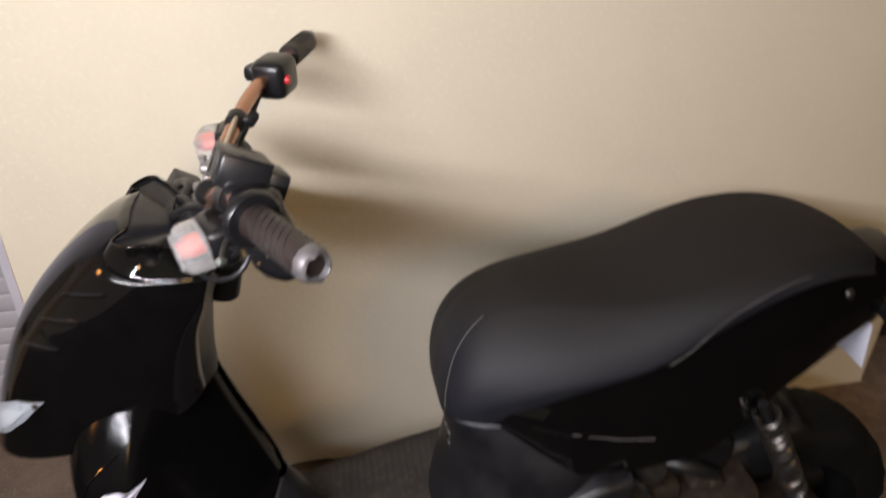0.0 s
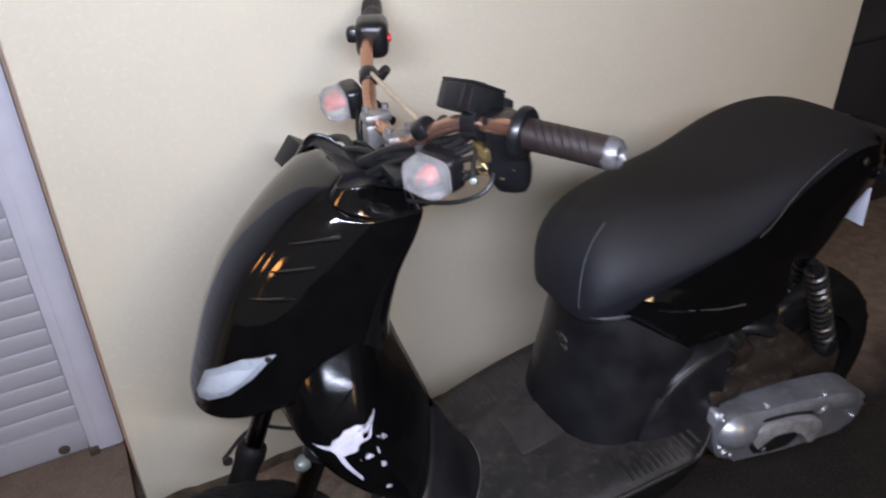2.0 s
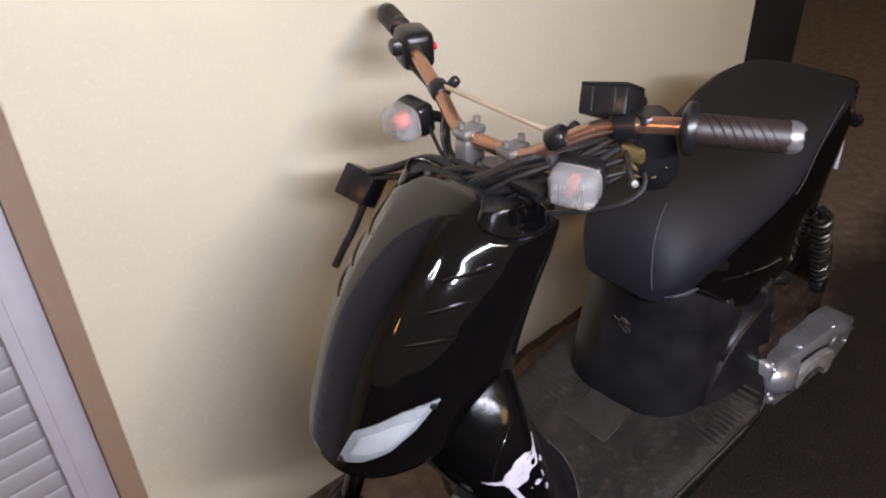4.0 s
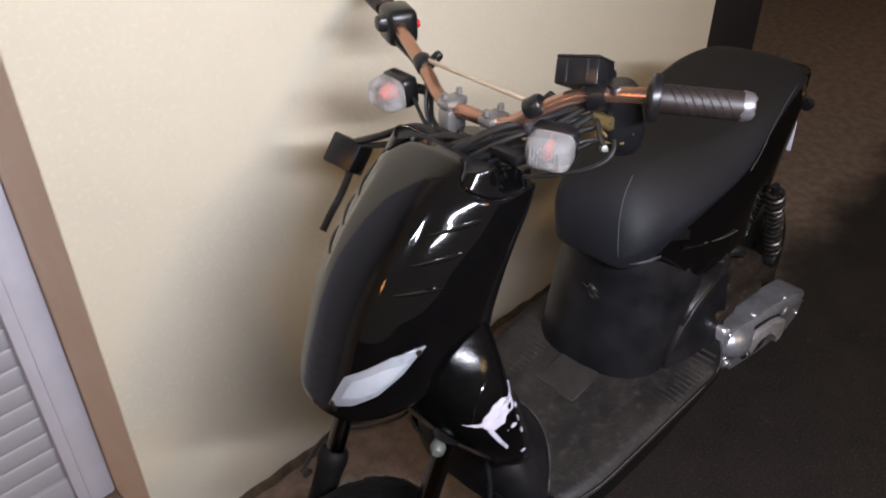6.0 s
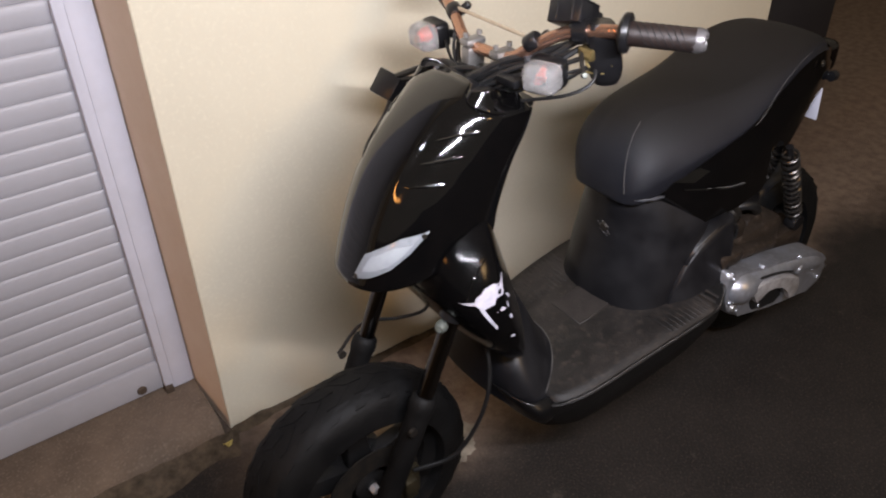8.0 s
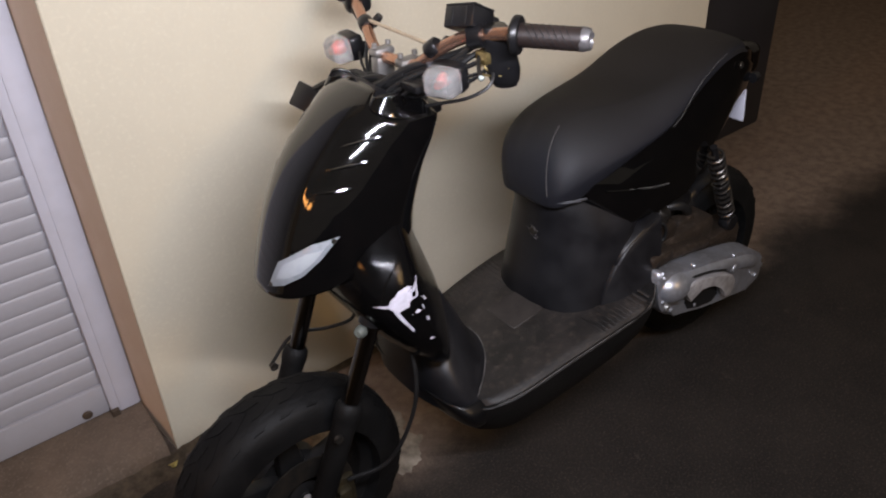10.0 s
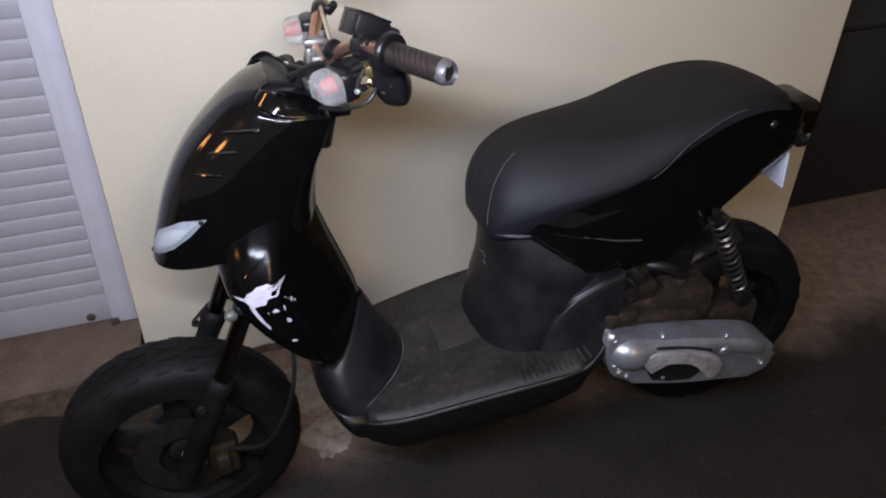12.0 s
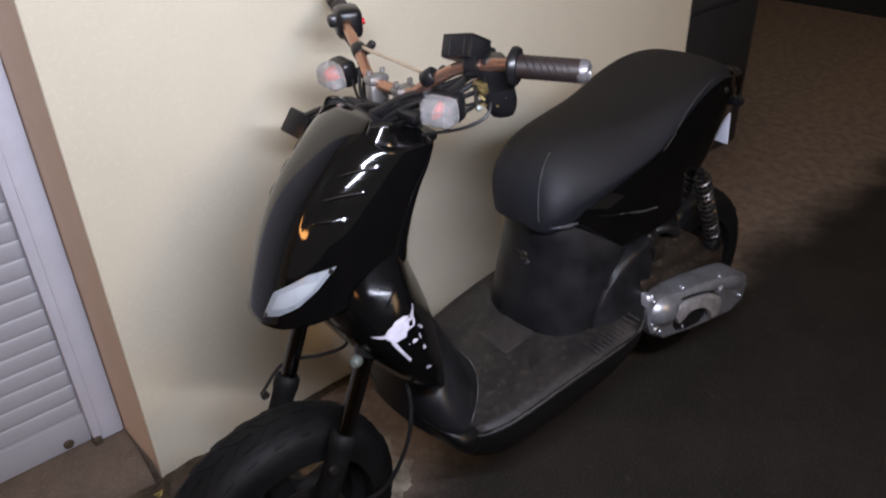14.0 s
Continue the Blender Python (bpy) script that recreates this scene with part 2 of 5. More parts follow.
def tube(pts, radius, seg=10, steps=8, smooth=True):
    """A round rod along a line; radius may be a list, one for each point of the line as given (no smoothing then)."""
    line = spline(pts, steps) if smooth else [Vector(p) for p in pts]
    rad = radius if isinstance(radius, list) else [radius] * len(line)
    bm = bmesh.new()
    rings = []
    side = None
    for i, p in enumerate(line):
        d = (line[min(i + 1, len(line) - 1)] - line[max(i - 1, 0)]).normalized()
        if side is None:
            side = d.orthogonal().normalized()
        side = (side - d * side.dot(d)).normalized()
        up = d.cross(side)
        rings.append([bm.verts.new(p + rad[i] * (math.cos(a) * side + math.sin(a) * up)) for a in (2 * math.pi * k / seg for k in range(seg))])
    for r0, r1 in zip(rings, rings[1:]):
        for k in range(seg):
            bm.faces.new((r0[k], r0[(k + 1) % seg], r1[(k + 1) % seg], r1[k]))
    bm.faces.new(rings[0])
    bm.faces.new(rings[-1])
    return bm


def lathe(profile, centre, axis, seg=32, closed=False):
    """A turned shape: profile of (radius, height along the axis)."""
    axis = Vector(axis).normalized()
    side = axis.orthogonal().normalized()
    up = axis.cross(side)
    centre = Vector(centre)
    bm = bmesh.new()
    rings = []
    for r, h in profile:
        if r < 1e-6:
            rings.append([bm.verts.new(centre + axis * h)] * seg)
        else:
            rings.append([bm.verts.new(centre + axis * h + r * (math.cos(a) * side + math.sin(a) * up)) for a in (2 * math.pi * k / seg for k in range(seg))])
    pairs = list(zip(rings, rings[1:]))
    if closed:
        pairs.append((rings[-1], rings[0]))
    for r0, r1 in pairs:
        for k in range(seg):
            vs = [r0[k], r0[(k + 1) % seg], r1[(k + 1) % seg], r1[k]]
            vs = [v for i, v in enumerate(vs) if v not in vs[:i]]
            if len(vs) > 2:
                bm.faces.new(vs)
    return bm


def sheet(rows, ring=False, caps=False):
    """A skin over rows of points."""
    bm = bmesh.new()
    vr = [[bm.verts.new(p) for p in row] for row in rows]
    for a, b in zip(vr, vr[1:]):
        n = len(a)
        for k in range(n if ring else n - 1):
            bm.faces.new((a[k], a[(k + 1) % n], b[(k + 1) % n], b[k]))
    if caps:
        bm.faces.new(vr[0])
        bm.faces.new(vr[-1])
    return bm


def thicken(ob, t, offset=-1.0):
    m = ob.modifiers.new("thickness", "SOLIDIFY")
    m.thickness, m.offset = t, offset
    return ob


def rounded(ob, levels=2):
    m = ob.modifiers.new("round", "SUBSURF")
    m.levels = m.render_levels = levels
    return ob


def extrude_outline(outline, depth, place, bevel=0.004, segments=2):
    """A plate cut to an outline of (a, b); place(a, b, d) gives the world place, d from 0 to depth."""
    bm = bmesh.new()
    lo = [bm.verts.new(place(a, b, 0.0)) for a, b in outline]
    hi = [bm.verts.new(place(a, b, depth)) for a, b in outline]
    bm.faces.new(lo)
    bm.faces.new(hi[::-1])
    n = len(outline)
    rim = []
    for k in range(n):
        bm.faces.new((lo[k], lo[(k + 1) % n], hi[(k + 1) % n], hi[k]))
    if bevel:
        bm.edges.ensure_lookup_table()
        top = set(hi)
        rim = [e for e in bm.edges if e.verts[0] in top and e.verts[1] in top]
        bmesh.ops.bevel(bm, geom=rim, offset=bevel, segments=segments, affect="EDGES", profile=0.5)
    return bm


def lerp_table(table, t):
    """Smoothly interpolated row of a table whose first column is the parameter."""
    if t <= table[0][0]:
        return table[0][1:]
    for i, (a, b) in enumerate(zip(table, table[1:])):
        if t <= b[0]:
            p0 = table[max(i - 1, 0)]
            p3 = table[min(i + 2, len(table) - 1)]
            f = (t - a[0]) / (b[0] - a[0])
            out = []
            for c in range(1, len(a)):
                m1 = (b[c] - p0[c]) / max(b[0] - p0[0], 1e-6) * (b[0] - a[0])
                m2 = (p3[c] - a[c]) / max(p3[0] - a[0], 1e-6) * (b[0] - a[0])
                out.append((2 * f ** 3 - 3 * f * f + 1) * a[c] + (f ** 3 - 2 * f * f + f) * m1 + (3 * f * f - 2 * f ** 3) * b[c] + (f ** 3 - f * f) * m2)
            return out
    return table[-1][1:]


class Shell:
    """A panel that wraps round the front of the scooter: u from the far rear edge (-1) over the nose (0) to the near one (1),
    v from top to bottom. Rows: v, nose x, nose z, x and half width at the widest place, rear x, rear half width, rear z, squareness."""

    def __init__(self, table, drop=1.6, step=None, flat=False):
        """flat: the sides run straight to the rear edge and do not bulge."""
        self.table, self.drop, self.step, self.flat = table, drop, step, flat

    def __call__(self, u, v, out=0.0):
        p = self.raw(u, v)
        if not out:
            return p
        e = 1e-3
        du = self.raw(min(u + e, 1), v) - self.raw(max(u - e, -1), v)
        dv = self.raw(u, min(v + e, 1)) - self.raw(u, max(v - e, 0))
        n = du.cross(dv).normalized()
        mid = lerp_table(self.table, v)
        if n.dot(p - P(mid[2] + 0.02, 0, mid[1])) < 0:
            n = -n
        return p + n * out

    def raw(self, u, v):
        xf, zf, xm, wm, xr, sr, zr, n = lerp_table(self.table, v)
        t = abs(u) / 0.62
        if t <= 1:
            a = t * math.pi / 2
            s = wm * math.sin(a) ** (2 / n)
            x = xm + (xf - xm) * max(math.cos(a), 0) ** (2 / n)
        elif self.flat:
            f = (abs(u) - 0.62) / 0.38
            s = wm + (sr - wm) * f ** 1.25
            x = xm + (xr - xm) * f
        else:
            a = (abs(u) - 0.62) / 0.38 * math.pi / 2
            s = sr + (wm - sr) * math.cos(a)
            x = xm + (xr - xm) * math.sin(a)
        z = zf + (zr - zf) * abs(u) ** self.drop
        if self.step:
            d = self.step(abs(u), v)
            s -= d * 0.7
            x += d * 0.7
        return P(x, math.copysign(s, u), z)

    def mesh(self, nu=48, nv=28, u0=-1.0, u1=1.0, top=None, end=1.0):
        """top: where the panel begins, as v for each u."""
        if top:
            us = [u0 + (u1 - u0) * i / nu for i in range(nu + 1)]
            return sheet([[self.raw(u, top(u) + (end - top(u)) * j / nv) for u in us] for j in range(nv + 1)])
        return sheet([[self.raw(u0 + (u1 - u0) * i / nu, j / nv) for i in range(nu + 1)] for j in range(nv + 1)])

    def patch(self, uv, out, thick=0.003, rings=5, per=6, swell=0.0):
        """A raised patch on the panel, inside a polygon of (u, v)."""
        cu = sum(a for a, b in uv) / len(uv)
        cv = sum(b for a, b in uv) / len(uv)
        edge = []
        for (a, b), (c, d) in zip(uv, uv[1:] + uv[:1]):
            edge += [(a + (c - a) * k / per, b + (d - b) * k / per) for k in range(per)]
        bm = bmesh.new()
        loops = [[bm.verts.new(self(a, b, out - thick)) for a, b in edge]]
        for r in range(rings):
            f = 1 - r / rings
            lift = out + swell * (1 - f * f)
            loops.append([bm.verts.new(self(cu + (a - cu) * f, cv + (b - cv) * f, lift)) for a, b in edge])
        n = len(edge)
        for l0, l1 in zip(loops, loops[1:]):
            for k in range(n):
                bm.faces.new((l0[k], l0[(k + 1) % n], l1[(k + 1) % n], l1[k]))
        mid = bm.verts.new(self(cu, cv, out + swell))
        for k in range(n):
            bm.faces.new((loops[-1][k], loops[-1][(k + 1) % n], mid))
        return bm


# ---------------------------------------------------------------- the setting
GROUND_LO = -60.0


def ground_material():
    """Dark asphalt that turns into brown, worn concrete along the foot of the house."""
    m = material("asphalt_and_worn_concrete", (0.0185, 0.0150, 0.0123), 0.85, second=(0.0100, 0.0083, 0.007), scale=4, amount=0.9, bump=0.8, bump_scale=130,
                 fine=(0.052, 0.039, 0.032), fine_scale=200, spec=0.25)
    nt = m.node_tree
    bsdf = nt.nodes["Principled BSDF"]
    old = bsdf.inputs["Base Color"].links[0].from_socket

    def math_node(op, a, b2):
        n = nt.nodes.new("ShaderNodeMath")
        n.operation = op
        for k, q in enumerate((a, b2)):
            if isinstance(q, (int, float)):
                n.inputs[k].default_value = q
            else:
                nt.links.new(q, n.inputs[k])
        return n.outputs[0]

    def noise_node(scale, detail):
        n = nt.nodes.new("ShaderNodeTexNoise")
        n.inputs["Scale"].default_value, n.inputs["Detail"].default_value, n.inputs["Roughness"].default_value = scale, detail, 0.65
        nt.links.new(tc.outputs["Object"], n.inputs["Vector"])
        return n.outputs["Fac"]

    def ramp(src, lo, hi):
        n = nt.nodes.new("ShaderNodeMapRange")
        n.interpolation_type = "SMOOTHSTEP"
        n.inputs[1].default_value, n.inputs[2].default_value = lo, hi
        nt.links.new(src, n.inputs[0])
        return n.outputs[0]

    def colour_mix(fac, a, c):
        n = nt.nodes.new("ShaderNodeMix")
        n.data_type = "RGBA"
        nt.links.new(fac, n.inputs[0])
        for k, q in ((6, a), (7, c)):
            if isinstance(q, tuple):
                n.inputs[k].default_value = (*q, 1)
            else:
                nt.links.new(q, n.inputs[k])
        return n.outputs[2]

    tc = nt.nodes.new("ShaderNodeTexCoord")
    sep = nt.nodes.new("ShaderNodeSeparateXYZ")
    nt.links.new(tc.outputs["Object"], sep.inputs[0])
    wander = noise_node(3.0, 6)
    fine = noise_node(26.0, 8)
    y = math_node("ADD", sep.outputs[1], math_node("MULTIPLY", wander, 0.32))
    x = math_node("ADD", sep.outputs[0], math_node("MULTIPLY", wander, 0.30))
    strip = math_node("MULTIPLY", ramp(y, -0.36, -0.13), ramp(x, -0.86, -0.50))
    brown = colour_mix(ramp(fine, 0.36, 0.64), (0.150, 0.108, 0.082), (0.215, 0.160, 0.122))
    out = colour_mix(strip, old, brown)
    # pale scuffs and grit here and there
    grit = ramp(noise_node(9.0, 9), 0.62, 0.72)
    out = colour_mix(math_node("MULTIPLY", grit, 0.34), out, (0.105, 0.088, 0.070))
    nt.links.new(out, bsdf.inputs["Base Color"])
    return m


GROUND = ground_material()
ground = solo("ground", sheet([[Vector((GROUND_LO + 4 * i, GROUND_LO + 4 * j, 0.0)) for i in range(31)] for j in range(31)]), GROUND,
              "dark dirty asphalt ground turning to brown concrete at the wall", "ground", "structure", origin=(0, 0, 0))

LEAN = 0.028                    # the jamb and its rail are this much out of plumb, metre by metre
WALL_R, JAMB, HEAD, LEFT = 1.11, -0.868, 2.25, -2.25


def wall(name, lo, hi, mat, label):
    return solo(name, slab(lo, hi, 0.004), mat, label, "wall", "structure", smooth=False)


def lean(ob, edge):
    """Leans what stands at the jamb; edge: only what lies left of it."""
    base = BASE[ob]
    for v in ob.data.vertices:
        if v.co.x + base.x < edge:
            v.co.x += LEAN * (v.co.z + base.z)
    return ob


lean(wall("wall_back", (JAMB, 0.0, -0.05), (WALL_R, 0.22, 3.2), PLASTER, "cream yellow plastered house wall"), 0.0)
wall("wall_left", (-4.2, 0.0, -0.05), (LEFT - 0.002, 0.22, 3.2), PLASTER, "cream yellow plastered house wall beside the shutter")
wall("wall_lintel", (LEFT, 0.0, HEAD), (JAMB - 0.002, 0.22, 3.2), PLASTER, "cream yellow plaster above the shutter")
wall("wall_side", (WALL_R - 0.2, 0.222, -0.05), (WALL_R - 0.004, 3.6, 3.2), PLASTER, "side wall of the house, in the dark")
wall("wall_far", (4.15, -1.2, -0.05), (4.35, 7.0, 1.7), NIGHT, "boundary wall at the end of the yard, painted night-dark")
wall("wall_room_back", (-4.2, 1.6, -0.05), (WALL_R - 0.202, 1.8, 3.2), NIGHT, "unseen wall inside the house, painted night-dark")
# bare render on the jamb
JAMB_BACK = JAMB - 0.019         # the reveal splays a little
jamb_bm = extrude_outline([(JAMB - 0.0005, 0.003), (JAMB_BACK, 0.165), (JAMB_BACK - 0.001, 0.219), (JAMB - 0.0005, 0.219)], HEAD - 0.002, lambda a, c, d: Vector((a, c, d)), 0)
lean(solo("door_jamb", jamb_bm, REVEAL, "bare brown render on the jamb of the shutter", "jamb", "structure", smooth=False), 0.0)

# shallow concrete sill below the shutter, rounded at its worn front edge
sill_profile = [(-0.016, -0.02), (-0.013, 0.012), (-0.004, 0.030), (0.012, 0.040), (0.05, 0.045), (0.16, 0.050), (0.24, 0.050), (0.24, -0.02)]
rows = []
for i in range(61):
    x = LEFT + 0.001 + (JAMB_BACK - 0.002 - LEFT) * i / 60
    w = 0.008 * noise.noise(Vector((x * 7, 0.3, 0))) + 0.004 * noise.noise(Vector((x * 31, 0.9, 0)))
    rows.append([Vector((x, y + (w if 0 < k < 4 else 0), z + (w * 0.5 if 0 < k < 4 else 0))) for k, (y, z) in enumerate(sill_profile)])
solo("sill", sheet(rows, ring=True, caps=True), CONCRETE, "low brown concrete sill under the shutter", "sill", "structure", angle=60)

# strip of dirt and moss at the foot of sill and wall
rows = []
for i in range(120):
    x = -2.25 + i * 0.024
    w = (0.020 if x > JAMB else 0.060) + 0.020 * noise.noise(Vector((x * 9, 5.0, 0))) + 0.008 * noise.noise(Vector((x * 40, 2.0, 0)))
    row = []
    for k in range(6):
        f = k / 5
        y = -0.003 - w * f if x > JAMB else -0.012 - w * 1.3 * f
        z = 0.0008 + max(0.0, 0.013 * (1 - f) ** 1.5 * (0.8 + 0.9 * noise.noise(Vector((x * 22, y * 30, 2.0)))))
        row.append(Vector((x, y, z)))
    rows.append(row)
moss = solo("dirt_strip", sheet(rows), MOSS, "dark mossy dirt gathered along the foot of the wall", "dirt", "stuff")

# cement spill between the wheels, enlarged and paled for light the ground lacks
bm = bmesh.new()
for cx, cy, rx, ry in ((-0.455, -0.365, 0.070, 0.065), (-0.52, -0.20, 0.085, 0.095), (-0.405, -0.26, 0.03, 0.04)):
    ring = []
    for k in range(40):
        a = 2 * math.pi * k / 40
        r = 1 + 0.55 * noise.noise(Vector((math.cos(a) * 1.9 + cx * 9, math.sin(a) * 1.9, cy * 5))) + 0.2 * noise.noise(Vector((math.cos(a) * 6, math.sin(a) * 6, cx * 5)))
        ring.append((cx + rx * r * math.cos(a), cy + ry * r * math.sin(a)))
    loops = [[bm.verts.new((cx + (x - cx) * f, cy + (y - cy) * f, h)) for x, y in ring] for f, h in ((1, 0.0005), (0.92, 0.003), (0.5, 0.004))]
    for a0, b0 in zip(loops, loops[1:]):
        for k in range(40):
            bm.faces.new((a0[k], a0[(k + 1) % 40], b0[(k + 1) % 40], b0[k]))
    bm.faces.new(loops[-1])
solo("cement_spill", bm, CEMENT, "dried cement spill, paled to stand in for light on the ground", "cement spill", "stuff")

# ---------------------------------------------------------------- roller shutter
shutter = thing("roller_shutter", ((LEFT + JAMB) / 2, 0.18, 0.050), "closed grey-white metal roller shutter with curved slats", "roller shutter")
RAIL_R, RAIL_IN = JAMB_BACK - 0.002, -0.962
SLAT_Y = 0.196
bm = bmesh.new()
prof = [(0.0008, 0.0), (-0.0006, 0.003), (-0.0018, 0.010), (-0.0024, 0.019), (-0.0022, 0.028), (-0.0012, 0.037), (0.0006, 0.0420), (0.0024, 0.0438), (0.008, 0.0438), (0.008, 0.0)]
vs = [[bm.verts.new((x - shutter.location.x, SLAT_Y - shutter.location.y + y, z)) for y, z in prof] for x in (LEFT + 0.03, RAIL_IN + 0.050)]
for k in range(len(prof)):
    n = (k + 1) % len(prof)
    bm.faces.new((vs[0][k], vs[0][n], vs[1][n], vs[1][k]))
bm.faces.new(vs[0])
bm.faces.new(vs[1])
slat_mesh = finish(bm, 50)
slat_mesh.materials.append(SHUTTER)
PITCH = 0.0442
for i in range(47):
    ob = new("slat", slat_mesh)
    ob.parent = shutter
    ob.location = (0, 0, 0.088 + i * PITCH)
part("bottom_bar", slab((LEFT + 0.03, 0.186, 0.054), (RAIL_IN + 0.02, 0.204, 0.1375), 0.003), SHUTTER, shutter)
for x0, x1 in ((RAIL_IN, RAIL_R), (LEFT + 0.005, LEFT + 0.075)):
    rail = part("guide_rail", join(slab((x0, 0.170, 0.052), (x1, 0.216, HEAD - 0.01), 0.004), slab((x0 + 0.022, 0.1675, 0.054), (x1 - 0.006, 0.1705, HEAD - 0.01), 0.001)),
                RAIL, shutter, "bluish white painted guide rail")
    if x1 == RAIL_R:
        lean(rail, 9.0)
part("bolt", join(lathe([(0, -0.006), (0.009, -0.006), (0.012, -0.003), (0.013, 0.004)], (-1.012, 0.186, 0.073), (0, 1, 0), 16),
                  slab((-1.020, 0.178, 0.0715), (-1.004, 0.182, 0.0745), 0.0005)), RUST, shutter, "small rusty bolt")
part("stop_tab", slab((-0.962, 0.160, 0.048), (-0.942, 0.185, 0.068), 0.002), RUST, shutter)

# ---------------------------------------------------------------- black bin past the corner
bin_box = thing("cabinet", (1.53, 0.42, 0.0), "plain black cabinet standing behind the corner of the wall", "cabinet")
part("body", slab((1.24, 0.152, 0.0), (1.82, 0.70, 0.635), 0.012), BINBLACK, bin_box)
part("lid", slab((1.225, 0.14, 0.637), (1.835, 0.71, 0.668), 0.012), BINBLACK, bin_box)

# ---------------------------------------------------------------- scooter
C = -0.452                      # the scooter's middle plane


def P(x, s, z):
    """A place on the scooter: x along it (front is negative), s to its left side, z up."""
    return Vector((x, C - s, z))


scooter = thing("scooter", (-0.15, C, 0.0), "parked black scooter with bare handlebar, scratched shield and worn seat", "scooter")

# --- wheels
FRONT, REAR = P(-0.752, 0.020, 0.228), P(0.452, 0.018, 0.242)
ACROSS = Vector((0, -1, 0))


def tyre(centre, r, w, rim):
    prof = []
    for k in range(25):
        a = math.pi * (k / 24)
        c, s_ = math.cos(a), math.sin(a)
        h = w / 2 * math.copysign(abs(c) ** 0.75, c)
        prof.append((rim + (r - rim) * abs(s_) ** 0.55 if abs(c) < 0.999 else rim, h))
    prof += [(rim - 0.004, -w * 0.40), (rim - 0.004, w * 0.40)]
    return lathe(prof, centre, ACROSS, 64, closed=True)


def tread(centre, r, w, count):
    """Raised tread blocks in slanting rows."""
    bms = bmesh.new()
    for k in range(count):
        for side in (-1, 1):
            a0 = 2 * math.pi * (k + (0.5 if side > 0 else 0)) / count
            for row, (h0, h1) in enumerate(((0.05, 0.40), (0.48, 0.80))):
                vs = []
                for h, da in ((h0, 0.00), (h1, 0.16), (h1, 0.25), (h0, 0.13)):
                    a = a0 + da + row * 0.06
                    rr = r * (1 - 0.105 * h ** 2.6) + 0.0022
                    vs.append(bms.verts.new(Vector(centre) + Vector((rr * math.cos(a), -side * h * w / 2, rr * math.sin(a)))))
                low = [bms.verts.new(v.co + (Vector(centre) - v.co).normalized() * 0.008) for v in vs]
                bms.faces.new(vs)
                for q in range(4):
                    bms.faces.new((vs[q], vs[(q + 1) % 4], low[(q + 1) % 4], low[q]))
    return bms


def wheel(name, label, centre, r, w, spokes):
    rim = part(name, lathe([(r, w / 2), (r - 0.006, w / 2 - 0.004), (r - 0.016, w / 2 - 0.018), (r - 0.020, 0), (r - 0.016, -w / 2 + 0.018), (r - 0.006, -w / 2 + 0.004), (r, -w / 2),
                            (r - 0.026, -w / 4), (r - 0.028, 0), (r - 0.026, w / 4)], centre, ACROSS, 48, closed=True), RUBBER, scooter, label)
    part("hub", lathe([(0, 0.05), (0.012, 0.05), (0.013, 0.046), (0.026, 0.046), (0.034, 0.042), (0.036, -0.042), (0.026, -0.05), (0, -0.05)], centre, ACROSS, 24), CASTGREY, rim)
    part("axle_nut", lathe([(0, 0.064), (0.007, 0.064), (0.010, 0.060), (0.010, 0.048)], centre, ACROSS, 6), CHIPPED, rim)
    for k in range(spokes):
        a = 2 * math.pi * k / spokes + 0.35
        arm = slab((0.028, -0.014, -0.021), (r - 0.02, 0.014, 0.021), 0.006)
        for v in arm.verts:
            f = (v.co.x - 0.028) / (r - 0.05)
            v.co.y *= 1.3 - 0.4 * f
            v.co.z *= 1.35 - 0.5 * f
        bmesh.ops.transform(arm, matrix=Matrix.Translation(centre) @ Matrix.Rotation(-a, 4, "Y"), verts=arm.verts)
        part("spoke", arm, CASTGREY, rim)
    return rim


front_wheel = wheel("front_wheel", "black cast front wheel", FRONT, 0.161, 0.088, 5)
part("tyre", tyre(FRONT, 0.228, 0.124, 0.158), RUBBER, front_wheel, "dusty black tyre")
tagged(part("tread", tread(FRONT, 0.228, 0.124, 26), RUBBER, front_wheel), kind="stuff")
part("drum", lathe([(0, -0.046), (0.060, -0.046), (0.066, -0.040), (0.066, -0.012), (0.050, -0.006), (0, -0.004)], FRONT, ACROSS, 32), CASTGREY, front_wheel, "dark grimy drum behind the spokes")
disc = [(0.098, 0.056), (0.098, 0.052), (0.052, 0.052), (0.052, 0.056)]
part("brake_disc", lathe(disc, FRONT, ACROSS, 48, closed=True), STEEL, front_wheel, "dark steel brake disc")
rear_wheel = wheel("rear_wheel", "black cast rear wheel", REAR, 0.168, 0.10, 5)
part("tyre", tyre(REAR, 0.242, 0.138, 0.165), RUBBER, rear_wheel, "dusty black tyre")
tagged(part("tread", tread(REAR, 0.242, 0.138, 26), RUBBER, rear_wheel), kind="stuff")

